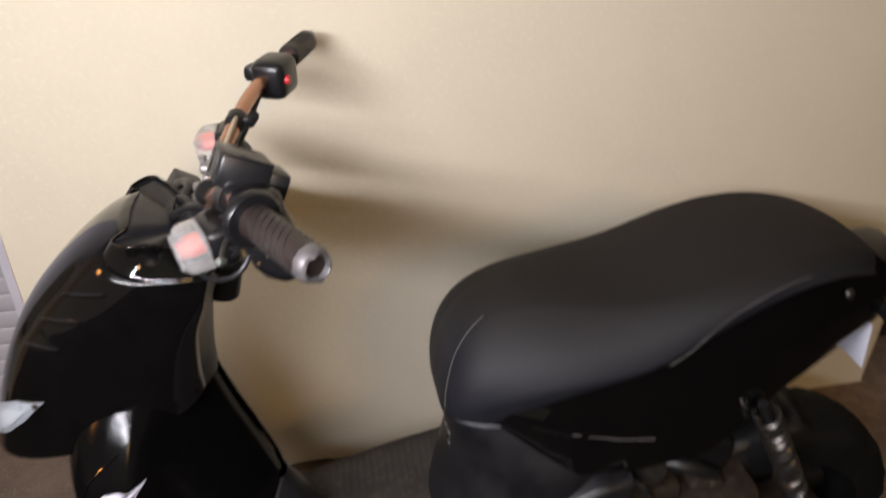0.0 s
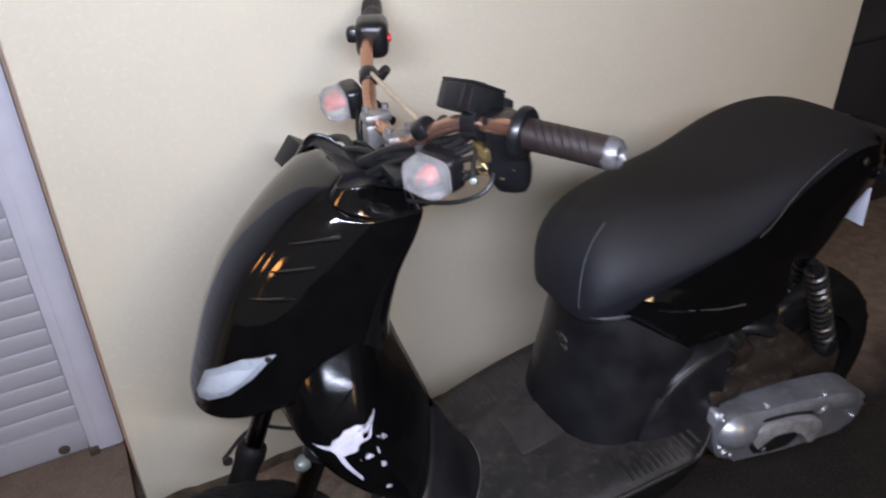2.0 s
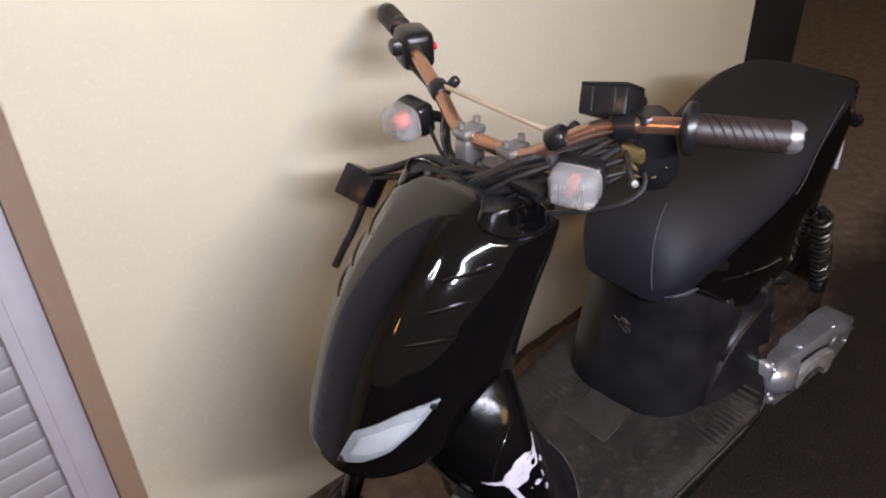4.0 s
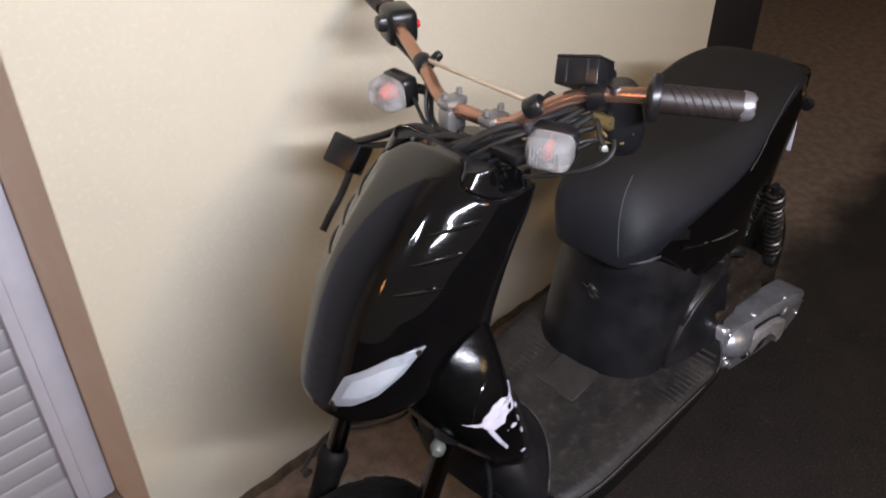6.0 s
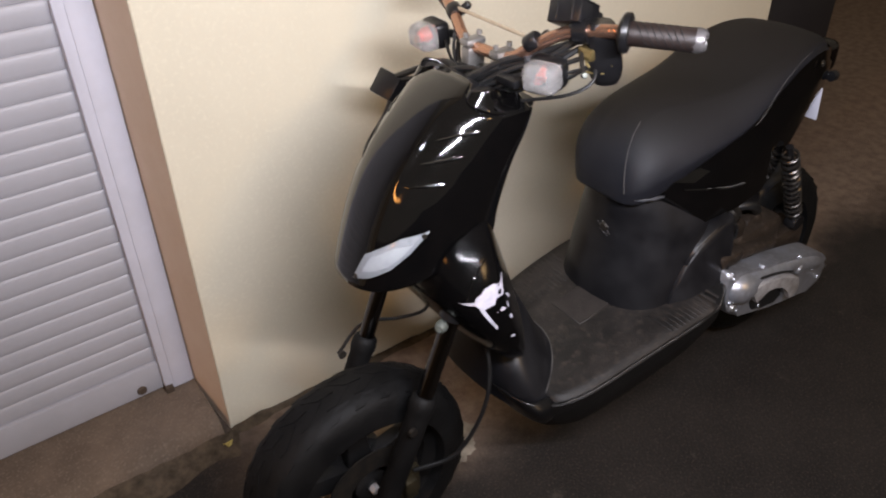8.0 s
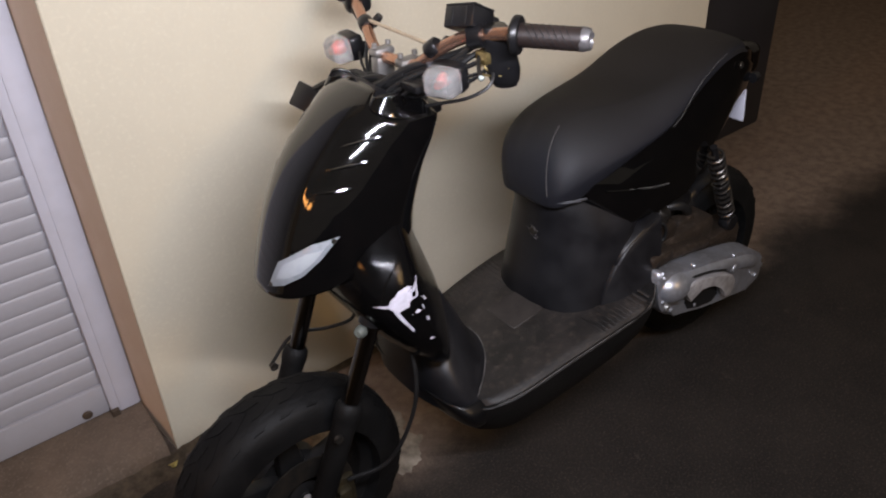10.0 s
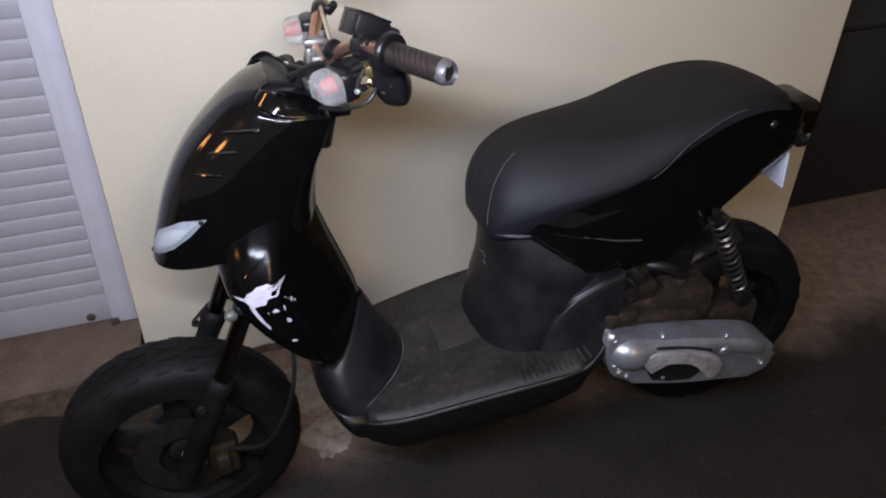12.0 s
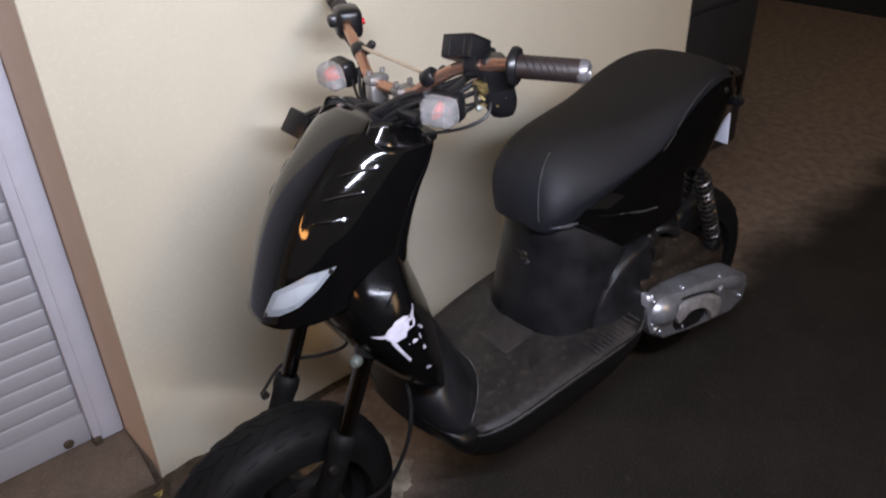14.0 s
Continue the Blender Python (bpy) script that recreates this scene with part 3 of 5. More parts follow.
# --- fork
for side in (1, -1):
    s = 0.012 + 0.100 * side
    low = part("fork_leg", tube([P(-0.757, s, 0.205), P(-0.750, s, 0.225), P(-0.668, s, 0.402), P(-0.660, s, 0.420)], [0.018, 0.022, 0.022, 0.024], 18, smooth=False),
               RUBBER, scooter, "dull black lower fork leg")
    part("dust_seal", lathe([(0.0, 0.018), (0.018, 0.018), (0.0235, 0.012), (0.025, 0.0), (0.0245, -0.010), (0, -0.010)], P(-0.657, s, 0.427), (0.41, 0, 0.91), 20), RUBBER, low)
    part("stanchion", tube([P(-0.660, s, 0.420), P(-0.555, s, 0.665)], 0.0155, 18, smooth=False), CHROME, low, "dark chrome fork tube")
    part("bolt", lathe([(0, 0.006), (0.008, 0.006), (0.009, 0)], P(-0.695, s + 0.022 * side, 0.40), (0, -side, 0), 10), STEEL, low)
part("fork_yoke", join(slab(P(-0.585, 0.10, 0.600), P(-0.535, -0.10, 0.635), 0.010),
                       lathe([(0, 0.02), (0.020, 0.02), (0.022, 0.015), (0.022, -0.015), (0, -0.015)], P(-0.582, 0.112, 0.602), (0.41, 0, 0.91), 18),
                       lathe([(0, 0.02), (0.020, 0.02), (0.022, 0.015), (0.022, -0.015), (0, -0.015)], P(-0.582, -0.088, 0.602), (0.41, 0, 0.91), 18)), BLACK, scooter)
part("fork_cap", lathe([(0, 0.017), (0.0055, 0.017), (0.0098, 0.012), (0.0112, 0.003), (0.009, -0.008)], P(-0.607, 0.112, 0.582), (-0.75, -0.55, 0.2), 18), CAPGREY, scooter,
     "oxidised grey cap")
# front mudguard stay and caliper
part("brake_caliper", join(slab(P(-0.715, 0.088, 0.160), P(-0.655, 0.040, 0.240), 0.010), slab(P(-0.70, 0.104, 0.175), P(-0.672, 0.078, 0.225), 0.006)), CALIPER, scooter,
               "dull gold brake caliper")
part("brake_hose", tube([P(-0.672, 0.09, 0.235), P(-0.60, 0.13, 0.27), P(-0.545, 0.147, 0.375), P(-0.522, 0.13, 0.47), P(-0.53, 0.09, 0.56)], 0.0042, 8), CABLE, scooter)
part("speedometer_cable", tube([P(-0.70, -0.12, 0.40), P(-0.645, -0.11, 0.455), P(-0.59, -0.06, 0.475), P(-0.555, -0.02, 0.505), P(-0.55, 0.0, 0.57)], 0.0035, 8), CABLE, scooter)

# --- front fairing
def fairing_step(a, v):
    """The side panel lies a little lower than the nose, behind a crease."""
    if v < 0.1 or v > 0.52:
        return 0.0
    edge = 0.178 - 0.03 * (v - 0.2)
    f = min(max((a - edge) / 0.02, 0), 1)
    g = min(max((a - edge) / 0.35, 0), 1)
    fade = min((v - 0.1) / 0.08, 1) * min((0.52 - v) / 0.12, 1)
    return 0.0045 * fade * (f * f * (3 - 2 * f)) * (1 - g * g)


fairing_shell = Shell([
    (0.00, -0.492, 0.964, -0.435, 0.098, -0.407, 0.094, 0.910, 2.3),
    (0.06, -0.532, 0.948, -0.450, 0.102, -0.410, 0.095, 0.900, 2.4),
    (0.20, -0.584, 0.908, -0.480, 0.109, -0.420, 0.090, 0.868, 2.4),
    (0.40, -0.638, 0.850, -0.510, 0.113, -0.434, 0.074, 0.826, 2.4),
    (0.60, -0.676, 0.786, -0.540, 0.113, -0.441, 0.058, 0.786, 2.4),
    (0.80, -0.704, 0.716, -0.565, 0.112, -0.446, 0.045, 0.745, 2.4),
    (0.94, -0.722, 0.660, -0.580, 0.108, -0.447, 0.040, 0.712, 2.4),
    (1.00, -0.722, 0.644, -0.585, 0.104, -0.450, 0.035, 0.700, 2.4)], 1.5, fairing_step)
# a hollow facet looks up on each side of the top, above a sharp crease: u, v of the crease, depth of the facet, the way it runs
CREASE = [(0.0, 0.0, 0.001, 0.0, 1.0, 0.6), (0.18, 0.008, 0.003, 0.4, 0.5, 0.6), (0.235, 0.046, 0.012, 0.62, 0.0, 0.78), (0.30, 0.068, 0.024, 0.62, 0.0, 0.78),
          (0.40, 0.084, 0.038, 0.60, 0.10, 0.78), (0.515, 0.091, 0.046, 0.45, 0.48, 0.68), (0.62, 0.083, 0.046, 0.25, 0.85, 0.42), (0.74, 0.064, 0.038, 0.05, 0.90, 0.42),
          (0.865, 0.045, 0.030, -0.1, 0.9, 0.60), (1.0, 0.030, 0.022, -0.1, 0.9, 0.60)]


def crease(u):
    return max(lerp_table(CREASE, abs(u))[0], 0.0)


def facet_point(u, f):
    """From the crease (f = 0) to the inner rim (f = 1)."""
    v, depth, dx, dy, dz = lerp_table(CREASE, abs(u))
    return fairing_shell.raw(u, max(v, 0.0)) + depth * f * Vector((dx, dy if u > 0 else -dy, dz))


fairing = part("front_fairing", fairing_shell.mesh(96, 44, top=crease, end=0.93), GLOSS, scooter, "glossy black front fairing", angle=60)
thicken(fairing, 0.004)
HEAD_UV = [(0.440, 0.655), (0.300, 0.678), (0.110, 0.775), (0.062, 0.890), (0.180, 0.868), (0.290, 0.827), (0.372, 0.757)]
uv = HEAD_UV
lamp_ob = part("headlight", fairing_shell.patch(uv, 0.0025, 0.004, 6, 6, 0.004), LENSWHITE, fairing, "frosted white diamond-shaped headlight", angle=50)
mu, mv = sum(a for a, c in uv) / 7, sum(c for a, c in uv) / 7
inner = [(mu + (a - mu) * 0.66, mv + (c - mv) * 0.60) for a, c in uv]
# Inner reflector; the hot spot on the lens is put into its paler colour.
part("reflector", fairing_shell.patch(inner, 0.0068, 0.002, 4, 4, 0.0012), REFLECTOR, lamp_ob, angle=50)
for k in (0, 3):
    u, v = uv[k]
    cu = sum(a for a, b in uv) / 7
    cv = sum(b for a, b in uv) / 7
    q = fairing_shell(u + (cu - u) * 0.13, v + (cv - v) * 0.13, 0.004)
    d = fairing_shell(u, v, 0.02) - fairing_shell(u, v)
    part("screw", lathe([(0, 0.002), (0.0035, 0.0015), (0.0045, 0)], q, d, 10), STEEL, lamp_ob)
for side in (1, -1):
    # three slanting vents on the side panel
    for u0, v0, u1, v1 in ((0.247, 0.228, 0.463, 0.161), (0.233, 0.341, 0.439, 0.284), (0.218, 0.448, 0.418, 0.415)):
        line = [(u0 + (u1 - u0) * k / 10, v0 + (v1 - v0) * k / 10) for k in range(11)]
        part("vent", tube([fairing_shell(side * u, v, 0.0002) for u, v in line], [0.0009 + 0.0022 * math.sin(math.pi * min(k / 7, 1) * 0.5) * (1 if k < 10 else 0.5) for k in range(11)],
                          8, smooth=False), GLOSS, fairing)

for side in (1, -1):
    thicken(part("top_facet", sheet([[facet_point(side * (0.19 + 0.81 * i / 40), j / 8) for i in range(41)] for j in range(9)]), GLOSS, fairing, angle=60), 0.002)

# --- leg shield below the fairing, with scraped paint
shield_shell = Shell([
    (0.00, -0.600, 0.745, -0.520, 0.106, -0.446, 0.012, 0.765, 2.6),
    (0.20, -0.618, 0.700, -0.530, 0.150, -0.438, 0.012, 0.715, 2.8),
    (0.45, -0.618, 0.640, -0.535, 0.185, -0.420, 0.012, 0.650, 3.2),
    (0.65, -0.598, 0.588, -0.520, 0.192, -0.398, 0.012, 0.585, 3.0),
    (0.85, -0.550, 0.512, -0.482, 0.178, -0.376, 0.012, 0.512, 2.8),
    (0.95, -0.505, 0.455, -0.458, 0.152, -0.372, 0.012, 0.462, 2.6),
    (1.00, -0.478, 0.424, -0.445, 0.128, -0.372, 0.012, 0.435, 2.4)], 1.5, flat=True)
shield = part("leg_shield", shield_shell.mesh(84, 30), SCRATCHED, scooter, "glossy black leg shield with scraped paint", angle=60)
thicken(shield, 0.004)

part("panel_seam", tube([shield_shell(u, v, 0.0004) for u, v in ((0.60, 0.175), (0.53, 0.235), (0.475, 0.285), (0.435, 0.345), (0.405, 0.40))], 0.0016, 8, 4), GLOSS, shield)

rows = []
for j in range(9):
    f = 1 - j / 9
    ring = [facet_point(-1 + 2 * i / 60, 0.94) + Vector((0, 0, -0.003)) for i in range(61)]
    mid = P(-0.432, 0, 0.925)
    rows.append([mid + (p - mid) * f + Vector((0, 0, 0.002 * math.sin(math.pi * f))) for p in ring])
thicken(part("dash_cover", sheet(rows), DUSTY, scooter, "dusty black cover behind the fairing"), 0.002)
rows = []
for j in range(13):
    v = j / 12
    a, b = fairing_shell.raw(-1, v), fairing_shell.raw(1, v)
    rows.append([a.lerp(b, i / 16) + Vector((0.012 * math.sin(math.pi * i / 16), 0, 0)) for i in range(17)])
part("inner_fairing", sheet(rows), DUSTY, scooter)

# --- floorboard
FLOOR_TOP = [(-0.44, 0.324), (-0.34, 0.339), (-0.20, 0.356), (-0.05, 0.369), (0.0, 0.374), (0.04, 0.389), (0.085, 0.403)]


def floor_half(x):
    return lerp_table([(-0.44, 0.142), (-0.425, 0.178), (-0.40, 0.200), (-0.34, 0.219), (-0.20, 0.229), (-0.05, 0.235), (0.03, 0.233), (0.085, 0.196)], x)[0]


def floor_far(x):
    """The far side is narrower than the near one."""
    return lerp_table([(-0.44, 0.090), (-0.40, 0.112), (-0.35, 0.124), (-0.10, 0.158), (0.085, 0.158)], x)[0]


def floor_top(x):
    return lerp_table(FLOOR_TOP, x)[0]


rows = []
for x in [-0.44, -0.432, -0.42, -0.40, -0.37, -0.34, -0.30, -0.24, -0.18, -0.10, -0.04, 0.02, 0.05, 0.072, 0.082, 0.088]:
    w, far, top = floor_half(x), floor_far(x), floor_top(x)
    bot = lerp_table([(-0.44, 0.262), (-0.40, 0.230), (-0.30, 0.234), (0.0, 0.276), (0.05, 0.315), (0.088, 0.350)], x)[0]
    tuck = lerp_table([(-0.44, 0.075), (-0.40, 0.058), (-0.33, 0.035), (0.088, 0.035)], x)[0]
    half = [(0.0, top), (w * 0.5, top), (w - 0.018, top), (w - 0.0025, top - 0.0004), (w, top - 0.0025), (w - 0.003, top - 0.03), (w - 0.65 * tuck, bot + 0.012), (w - tuck, bot), (0.0, bot)]
    rows.append([P(x, a, z) for a, z in half] + [P(x, -a * far / w, z) for a, z in half[-2:0:-1]])
floorboard = part("floorboard", sheet(rows, ring=True, caps=True), SCUFFED, scooter, "dusty black floorboard with scuffed edge", angle=30)
# the mat with its cross ribs along the far side and behind, on the near side
rows = []
for i in range(25):
    x = -0.405 + 0.425 * i / 24
    w, far, z = floor_half(x) - 0.006, floor_far(x) - 0.003, floor_top(x) + 0.0012
    rows.append([P(x, -far + (w + far) * k / 12, z) for k in range(13)])
thicken(part("rubber_mat", sheet(rows), MAT, floorboard, "scuffed rubber floor mat"), 0.002, 1.0)


def rib(x, s0, s1):
    z = floor_top(x + 0.003) + 0.0024
    slope = Matrix.Rotation(-math.atan2(floor_top(x + 0.01) - floor_top(x), 0.01), 4, "Y")
    part("mat_rib", slab(P(x, s1, z - 0.0016), P(x + 0.0062, s0, z + 0.0016), 0.001, 1, slope), MAT, floorboard)


for k in range(17):
    rib(-0.305 + k * 0.0125, -floor_far(-0.305 + k * 0.0125) + 0.010, -0.050)
for k in range(12):
    rib(-0.105 + k * 0.0125, 0.150 + max(0.0, 0.002 * (k - 6)), floor_half(-0.105 + k * 0.0125) - 0.016)
part("worn_and_glint_edge", tube([P(x, floor_half(x) - 0.003, floor_top(x) + 0.0002) for x in (-0.385, -0.34, -0.28, -0.2, -0.1, -0.03)], 0.0008, 6, 4), EDGE, floorboard, "scraped pale edge")
part("worn_and_glint_edge", tube([P(x, floor_half(x) - 0.004, floor_top(x) + 0.0002) for x in (0.0, 0.025, 0.05, 0.07)], 0.0009, 6, 4), EDGE, floorboard, "scraped pale edge")
hatch_z = floor_top(-0.17)
part("floor_hatch", slab(P(-0.228, 0.074, hatch_z - 0.002), P(-0.140, -0.016, hatch_z + 0.0040), 0.0012, 1, Matrix.Rotation(-0.12, 4, "Y")), HATCH, floorboard, "scuffed lid set into the floor")
# toe slope that rises from the floor to the leg shield
TOE = [(0.494, -0.368, -0.374, 0.020), (0.475, -0.359, -0.386, 0.046), (0.455, -0.350, -0.404, 0.080), (0.435, -0.341, -0.426, 0.112), (0.415, -0.333, -0.438, 0.132), (0.388, -0.320, -0.440, 0.150),
       (0.364, -0.308, -0.433, 0.162), (0.352, -0.299, -0.424, 0.168), (0.345, -0.287, -0.412, 0.171), (0.332, -0.286, -0.410, 0.172)]


def toe_ring(z, x, xe, w):
    """From the far corner over the rear face to the near corner and round the front."""
    rear = [-1 + 2 * i / 24 for i in range(25)]
    pts = [P(x + (xe - x) * abs(k) ** 2.2, w * (k if k > 0 else 0.70 * k), z - (0.016 * abs(k) ** 3 if z < 0.36 else 0)) for k in rear]
    for i in range(1, 16):
        a = math.pi * i / 16
        c = math.cos(a)
        sx = w * math.copysign(abs(c) ** 0.8, c)
        pts.append(P(xe - (0.485 + xe) * math.sin(a) ** 0.8, sx if c > 0 else 0.70 * sx, z - (0.016 if z < 0.36 else 0)))
    return pts


toe = part("toe_panel", sheet([toe_ring(*row) for row in TOE], ring=True), DUSTY, scooter, "grey dusty toe panel", angle=75)
part("chafed_and_glint_edge", tube([P(-0.293 + (-0.417 + 0.293) * abs(k) ** 2.2, 0.1705 * k, 0.3510 - 0.016 * k ** 3) for k in [0.05 * i for i in range(20)]], 0.0011, 6, smooth=False), EDGE, toe, "pale chafed edge")
# belly below the leg shield
belly_shell = Shell([
    (0.0, -0.484, 0.352, -0.440, 0.176, -0.405, 0.172, 0.336, 2.6),
    (0.3, -0.474, 0.325, -0.434, 0.192, -0.404, 0.190, 0.318, 2.6),
    (0.7, -0.450, 0.276, -0.412, 0.180, -0.370, 0.176, 0.272, 2.4),
    (1.0, -0.412, 0.248, -0.380, 0.145, -0.340, 0.145, 0.250, 2.2)], 1.5)
belly_bm = belly_shell.mesh(40, 14)
for v in belly_bm.verts:
    if v.co.y > C:
        v.co.y = C + (v.co.y - C) * 0.74
belly = part("belly_panel", belly_bm, SATIN, scooter, "dull black lower panel", angle=60)
thicken(belly, 0.004)

# --- centre body below the seat
def ring_section(z, xf, xr, w, n, tilt=0.0):
    pts = []
    for k in range(48):
        a = 2 * math.pi * k / 48
        c, s_ = math.cos(a), math.sin(a)
        xm, xh = (xf + xr) / 2, (xr - xf) / 2
        pts.append(P(xm - xh * math.copysign(abs(c) ** (2 / n), c), w * math.copysign(abs(s_) ** (2 / n), s_) * (1.0 if s_ > 0 else 0.82), z + tilt * c))
    return pts


body_rows = [ring_section(z, xf, xr, w, n) for z, xf, xr, w, n in (
    (0.335, -0.150, 0.10, 0.155, 2.5), (0.372, -0.146, 0.105, 0.152, 2.5), (0.41, -0.140, 0.115, 0.149, 2.5), (0.46, -0.130, 0.13, 0.152, 2.4),
    (0.505, -0.121, 0.14, 0.150, 2.3), (0.535, -0.119, 0.145, 0.146, 2.3), (0.57, -0.120, 0.15, 0.132, 2.3), (0.60, -0.122, 0.16, 0.119, 2.35), (0.635, -0.116, 0.17, 0.106, 2.4))]
part("underseat_body", sheet(body_rows, ring=True, caps=True), DUSTY, scooter, "dusty dark grey plastic body under the seat", angle=60)

lock = part("seat_lock", lathe([(0, 0.004), (0.007, 0.004), (0.0095, 0.002), (0.0105, -0.004)], P(-0.1195, 0.016, 0.532), (-1, 0, 0.1), 16), STEEL, scooter, "dull steel seat lock")
for k in range(4):
    z, q = 0.524 + 0.0070 * k, 0.008 * math.sin(k * 2.3)
    part("scuff", tube([P(-0.1208, 0.004 + q, z), P(-0.1212, 0.016 + q * 1.4, z - 0.004), P(-0.1196, 0.026 + q, z - 0.010)], 0.0005, 5, 3), EDGE, lock)

# Paler grey than the body: light caught on the ledge is in the colour.
part("body_rim", tube([P(-0.121, 0.086, 0.629), P(-0.105, 0.097, 0.629), P(-0.085, 0.106, 0.628), P(-0.064, 0.112, 0.628)], [0.002, 0.0045, 0.0045, 0.002], 10, smooth=False), COLLAR, scooter, "upper rim of the body, caught light in its grey")

for side in (1, -1):
    wing = [(-0.052, 0.345), (-0.046, 0.375), (-0.034, 0.415), (-0.012, 0.460), (0.022, 0.494), (0.07, 0.516), (0.122, 0.536), (0.124, 0.520), (0.112, 0.470), (0.094, 0.425), (0.078, 0.392),
            (0.045, 0.372), (0.0, 0.356)]

    def wing_place(a, b, d):
        out = 0.140 + 0.30 * max(0.53 - b, 0) * min(max((a + 0.05) / 0.12, 0), 1) + 0.06 * max(a, 0)
        return P(a, side * (out + d) * (1.0 if side > 0 else 0.80), b)
    part("side_cover", extrude_outline(wing, 0.014, wing_place, 0.004, 2), DUSTY, scooter, "dusty dark grey side cover", angle=50)
    # sloping ledge that joins the cover to the body
    ridge_line = [(-0.012, 0.460), (0.022, 0.494), (0.07, 0.516), (0.118, 0.533)]
    outer = [wing_place(a, b, 0.012) for a, b in ridge_line]
    inner = [P(a - 0.004, side * 0.118 * (1.0 if side > 0 else 0.80), b + 0.010) for a, b in ridge_line]
    thicken(part("ledge", sheet([[o.lerp(q, f) + Vector((0, 0, 0.002 * math.sin(math.pi * f))) for o, q in zip(outer, inner)] for f in (0, 0.15, 0.4, 0.7, 1)]), DUSTY, scooter), 0.003)

# --- tail body
tail_rows = []
for x, zl, zh, w in ((-0.095, 0.655, 0.672, 0.098), (-0.06, 0.612, 0.69, 0.116), (0.0, 0.562, 0.70, 0.138), (0.045, 0.526, 0.712, 0.148), (0.15, 0.522, 0.735, 0.150),
                     (0.245, 0.524, 0.795, 0.142), (0.30, 0.565, 0.812, 0.136), (0.345, 0.610, 0.822, 0.128), (0.43, 0.655, 0.818, 0.108), (0.50, 0.682, 0.796, 0.088),
                     (0.545, 0.700, 0.775, 0.068), (0.562, 0.712, 0.750, 0.05)):
    h = zh - zl
    half = [(0.0, zl), (w * 0.86, zl), (w * 0.955, zl + 0.012), (w * 0.975, zl + 0.25 * h), (w, zl + 0.50 * h), (w * 1.0, zl + 0.62 * h), (w * 0.93, zl + 0.72 * h), (w * 0.90, zl + 0.95 * h),
            (w * 0.8, zh), (0.0, zh)]
    tail_rows.append([P(x, a, z) for a, z in half] + [P(x, -a, z) for a, z in half[-2:0:-1]])
tail = part("tail_body", sheet(tail_rows, ring=True, caps=True), GLOSS, scooter, "glossy black tail panels", angle=34)

part("crease", tube([P(-0.026, 0.1300, 0.637), P(0.02, 0.1410, 0.627), P(0.06, 0.1455, 0.618), P(0.10, 0.1470, 0.606), P(0.150, 0.1480, 0.598)], 0.0026, 8, 4), GLOSS, tail)

# Pale line laid on the crease: its reflected highlight is painted in.
part("worn_and_glint_edge", tube([P(0.028, 0.1448, 0.6275), P(0.06, 0.1482, 0.6195), P(0.10, 0.1497, 0.6080), P(0.150, 0.1507, 0.5995)], 0.0009, 6, 4), EDGE, tail)

# --- seat: a top panel, a sloping facet on each side and a dark skirt that turns under
# x, lower edge, edge of the skirt, top, half width
SEAT = [(-0.138, 0.618, 0.632, 0.652, 0.045), (-0.133, 0.612, 0.640, 0.682, 0.075), (-0.118, 0.611, 0.650, 0.728, 0.098), (-0.088, 0.620, 0.666, 0.767, 0.114),
        (-0.05, 0.642, 0.683, 0.792, 0.125), (0.0, 0.668, 0.702, 0.802, 0.137), (0.08, 0.696, 0.714, 0.802, 0.145), (0.155, 0.718, 0.732, 0.814, 0.147),
        (0.22, 0.758, 0.783, 0.827, 0.143), (0.30, 0.798, 0.818, 0.842, 0.137), (0.37, 0.812, 0.825, 0.848, 0.127), (0.43, 0.806, 0.818, 0.841, 0.113), (0.475, 0.790, 0.800, 0.822, 0.100),
        (0.497, 0.787, 0.796, 0.812, 0.075), (0.505, 0.785, 0.788, 0.794, 0.05)]


def seat_half(x, zl, zm, zh, w, full=1.0):
    """Half a cross-section of the seat, from the middle of its underside round to the middle of its top; full: how far the side swells."""
    low, w = w, w * np.interp(x, (0.18, 0.34, 0.50), (1.0, 0.90, 0.84))
    r = w * np.interp(x, (-0.138, -0.05, 0.0, 0.06, 0.11, 0.2, 0.35), (0.50, 0.36, 0.40, 0.52, 0.64, 0.74, 0.70))
    zr = zm + (zh - zm) * np.interp(x, (-0.138, -0.09, 0.0, 0.11, 0.3), (0.86, 0.91, 0.95, 0.92, 0.80))
    dx, dz = r - w, zr - zm
    bulge = 0.10 * full * np.interp(x, (-0.10, 0.0, 0.15, 0.25), (1.5, 1.0, 1.2, 1.6))
    side = [(w + dx * f + dz * bulge * 4 * f * (1 - f) * 0.9, zm + dz * f - dx * bulge * 4 * f * (1 - f) * 0.9) for f in (0.04, 0.25, 0.5, 0.78, 0.975)]
    half = [(0.0, zl), (low * 0.7, zl), (low * 0.92, zl + 0.002), (low * 0.95, zl + 0.25 * (zm - zl)), (w * 0.994, zm - 0.12 * (zm - zl))] + side + [(r * 0.93, zr + 0.16 * (zh - zr)), (r * 0.5, zr + 0.85 * (zh - zr)), (0.0, zh)]
    drop = 0.010 * math.exp(-((x - 0.04) / 0.16) ** 2)
    return [(a, z - drop * min(max((z - zm) / (zh - zm), 0), 1)) for a, z in half]


seat_rows = []
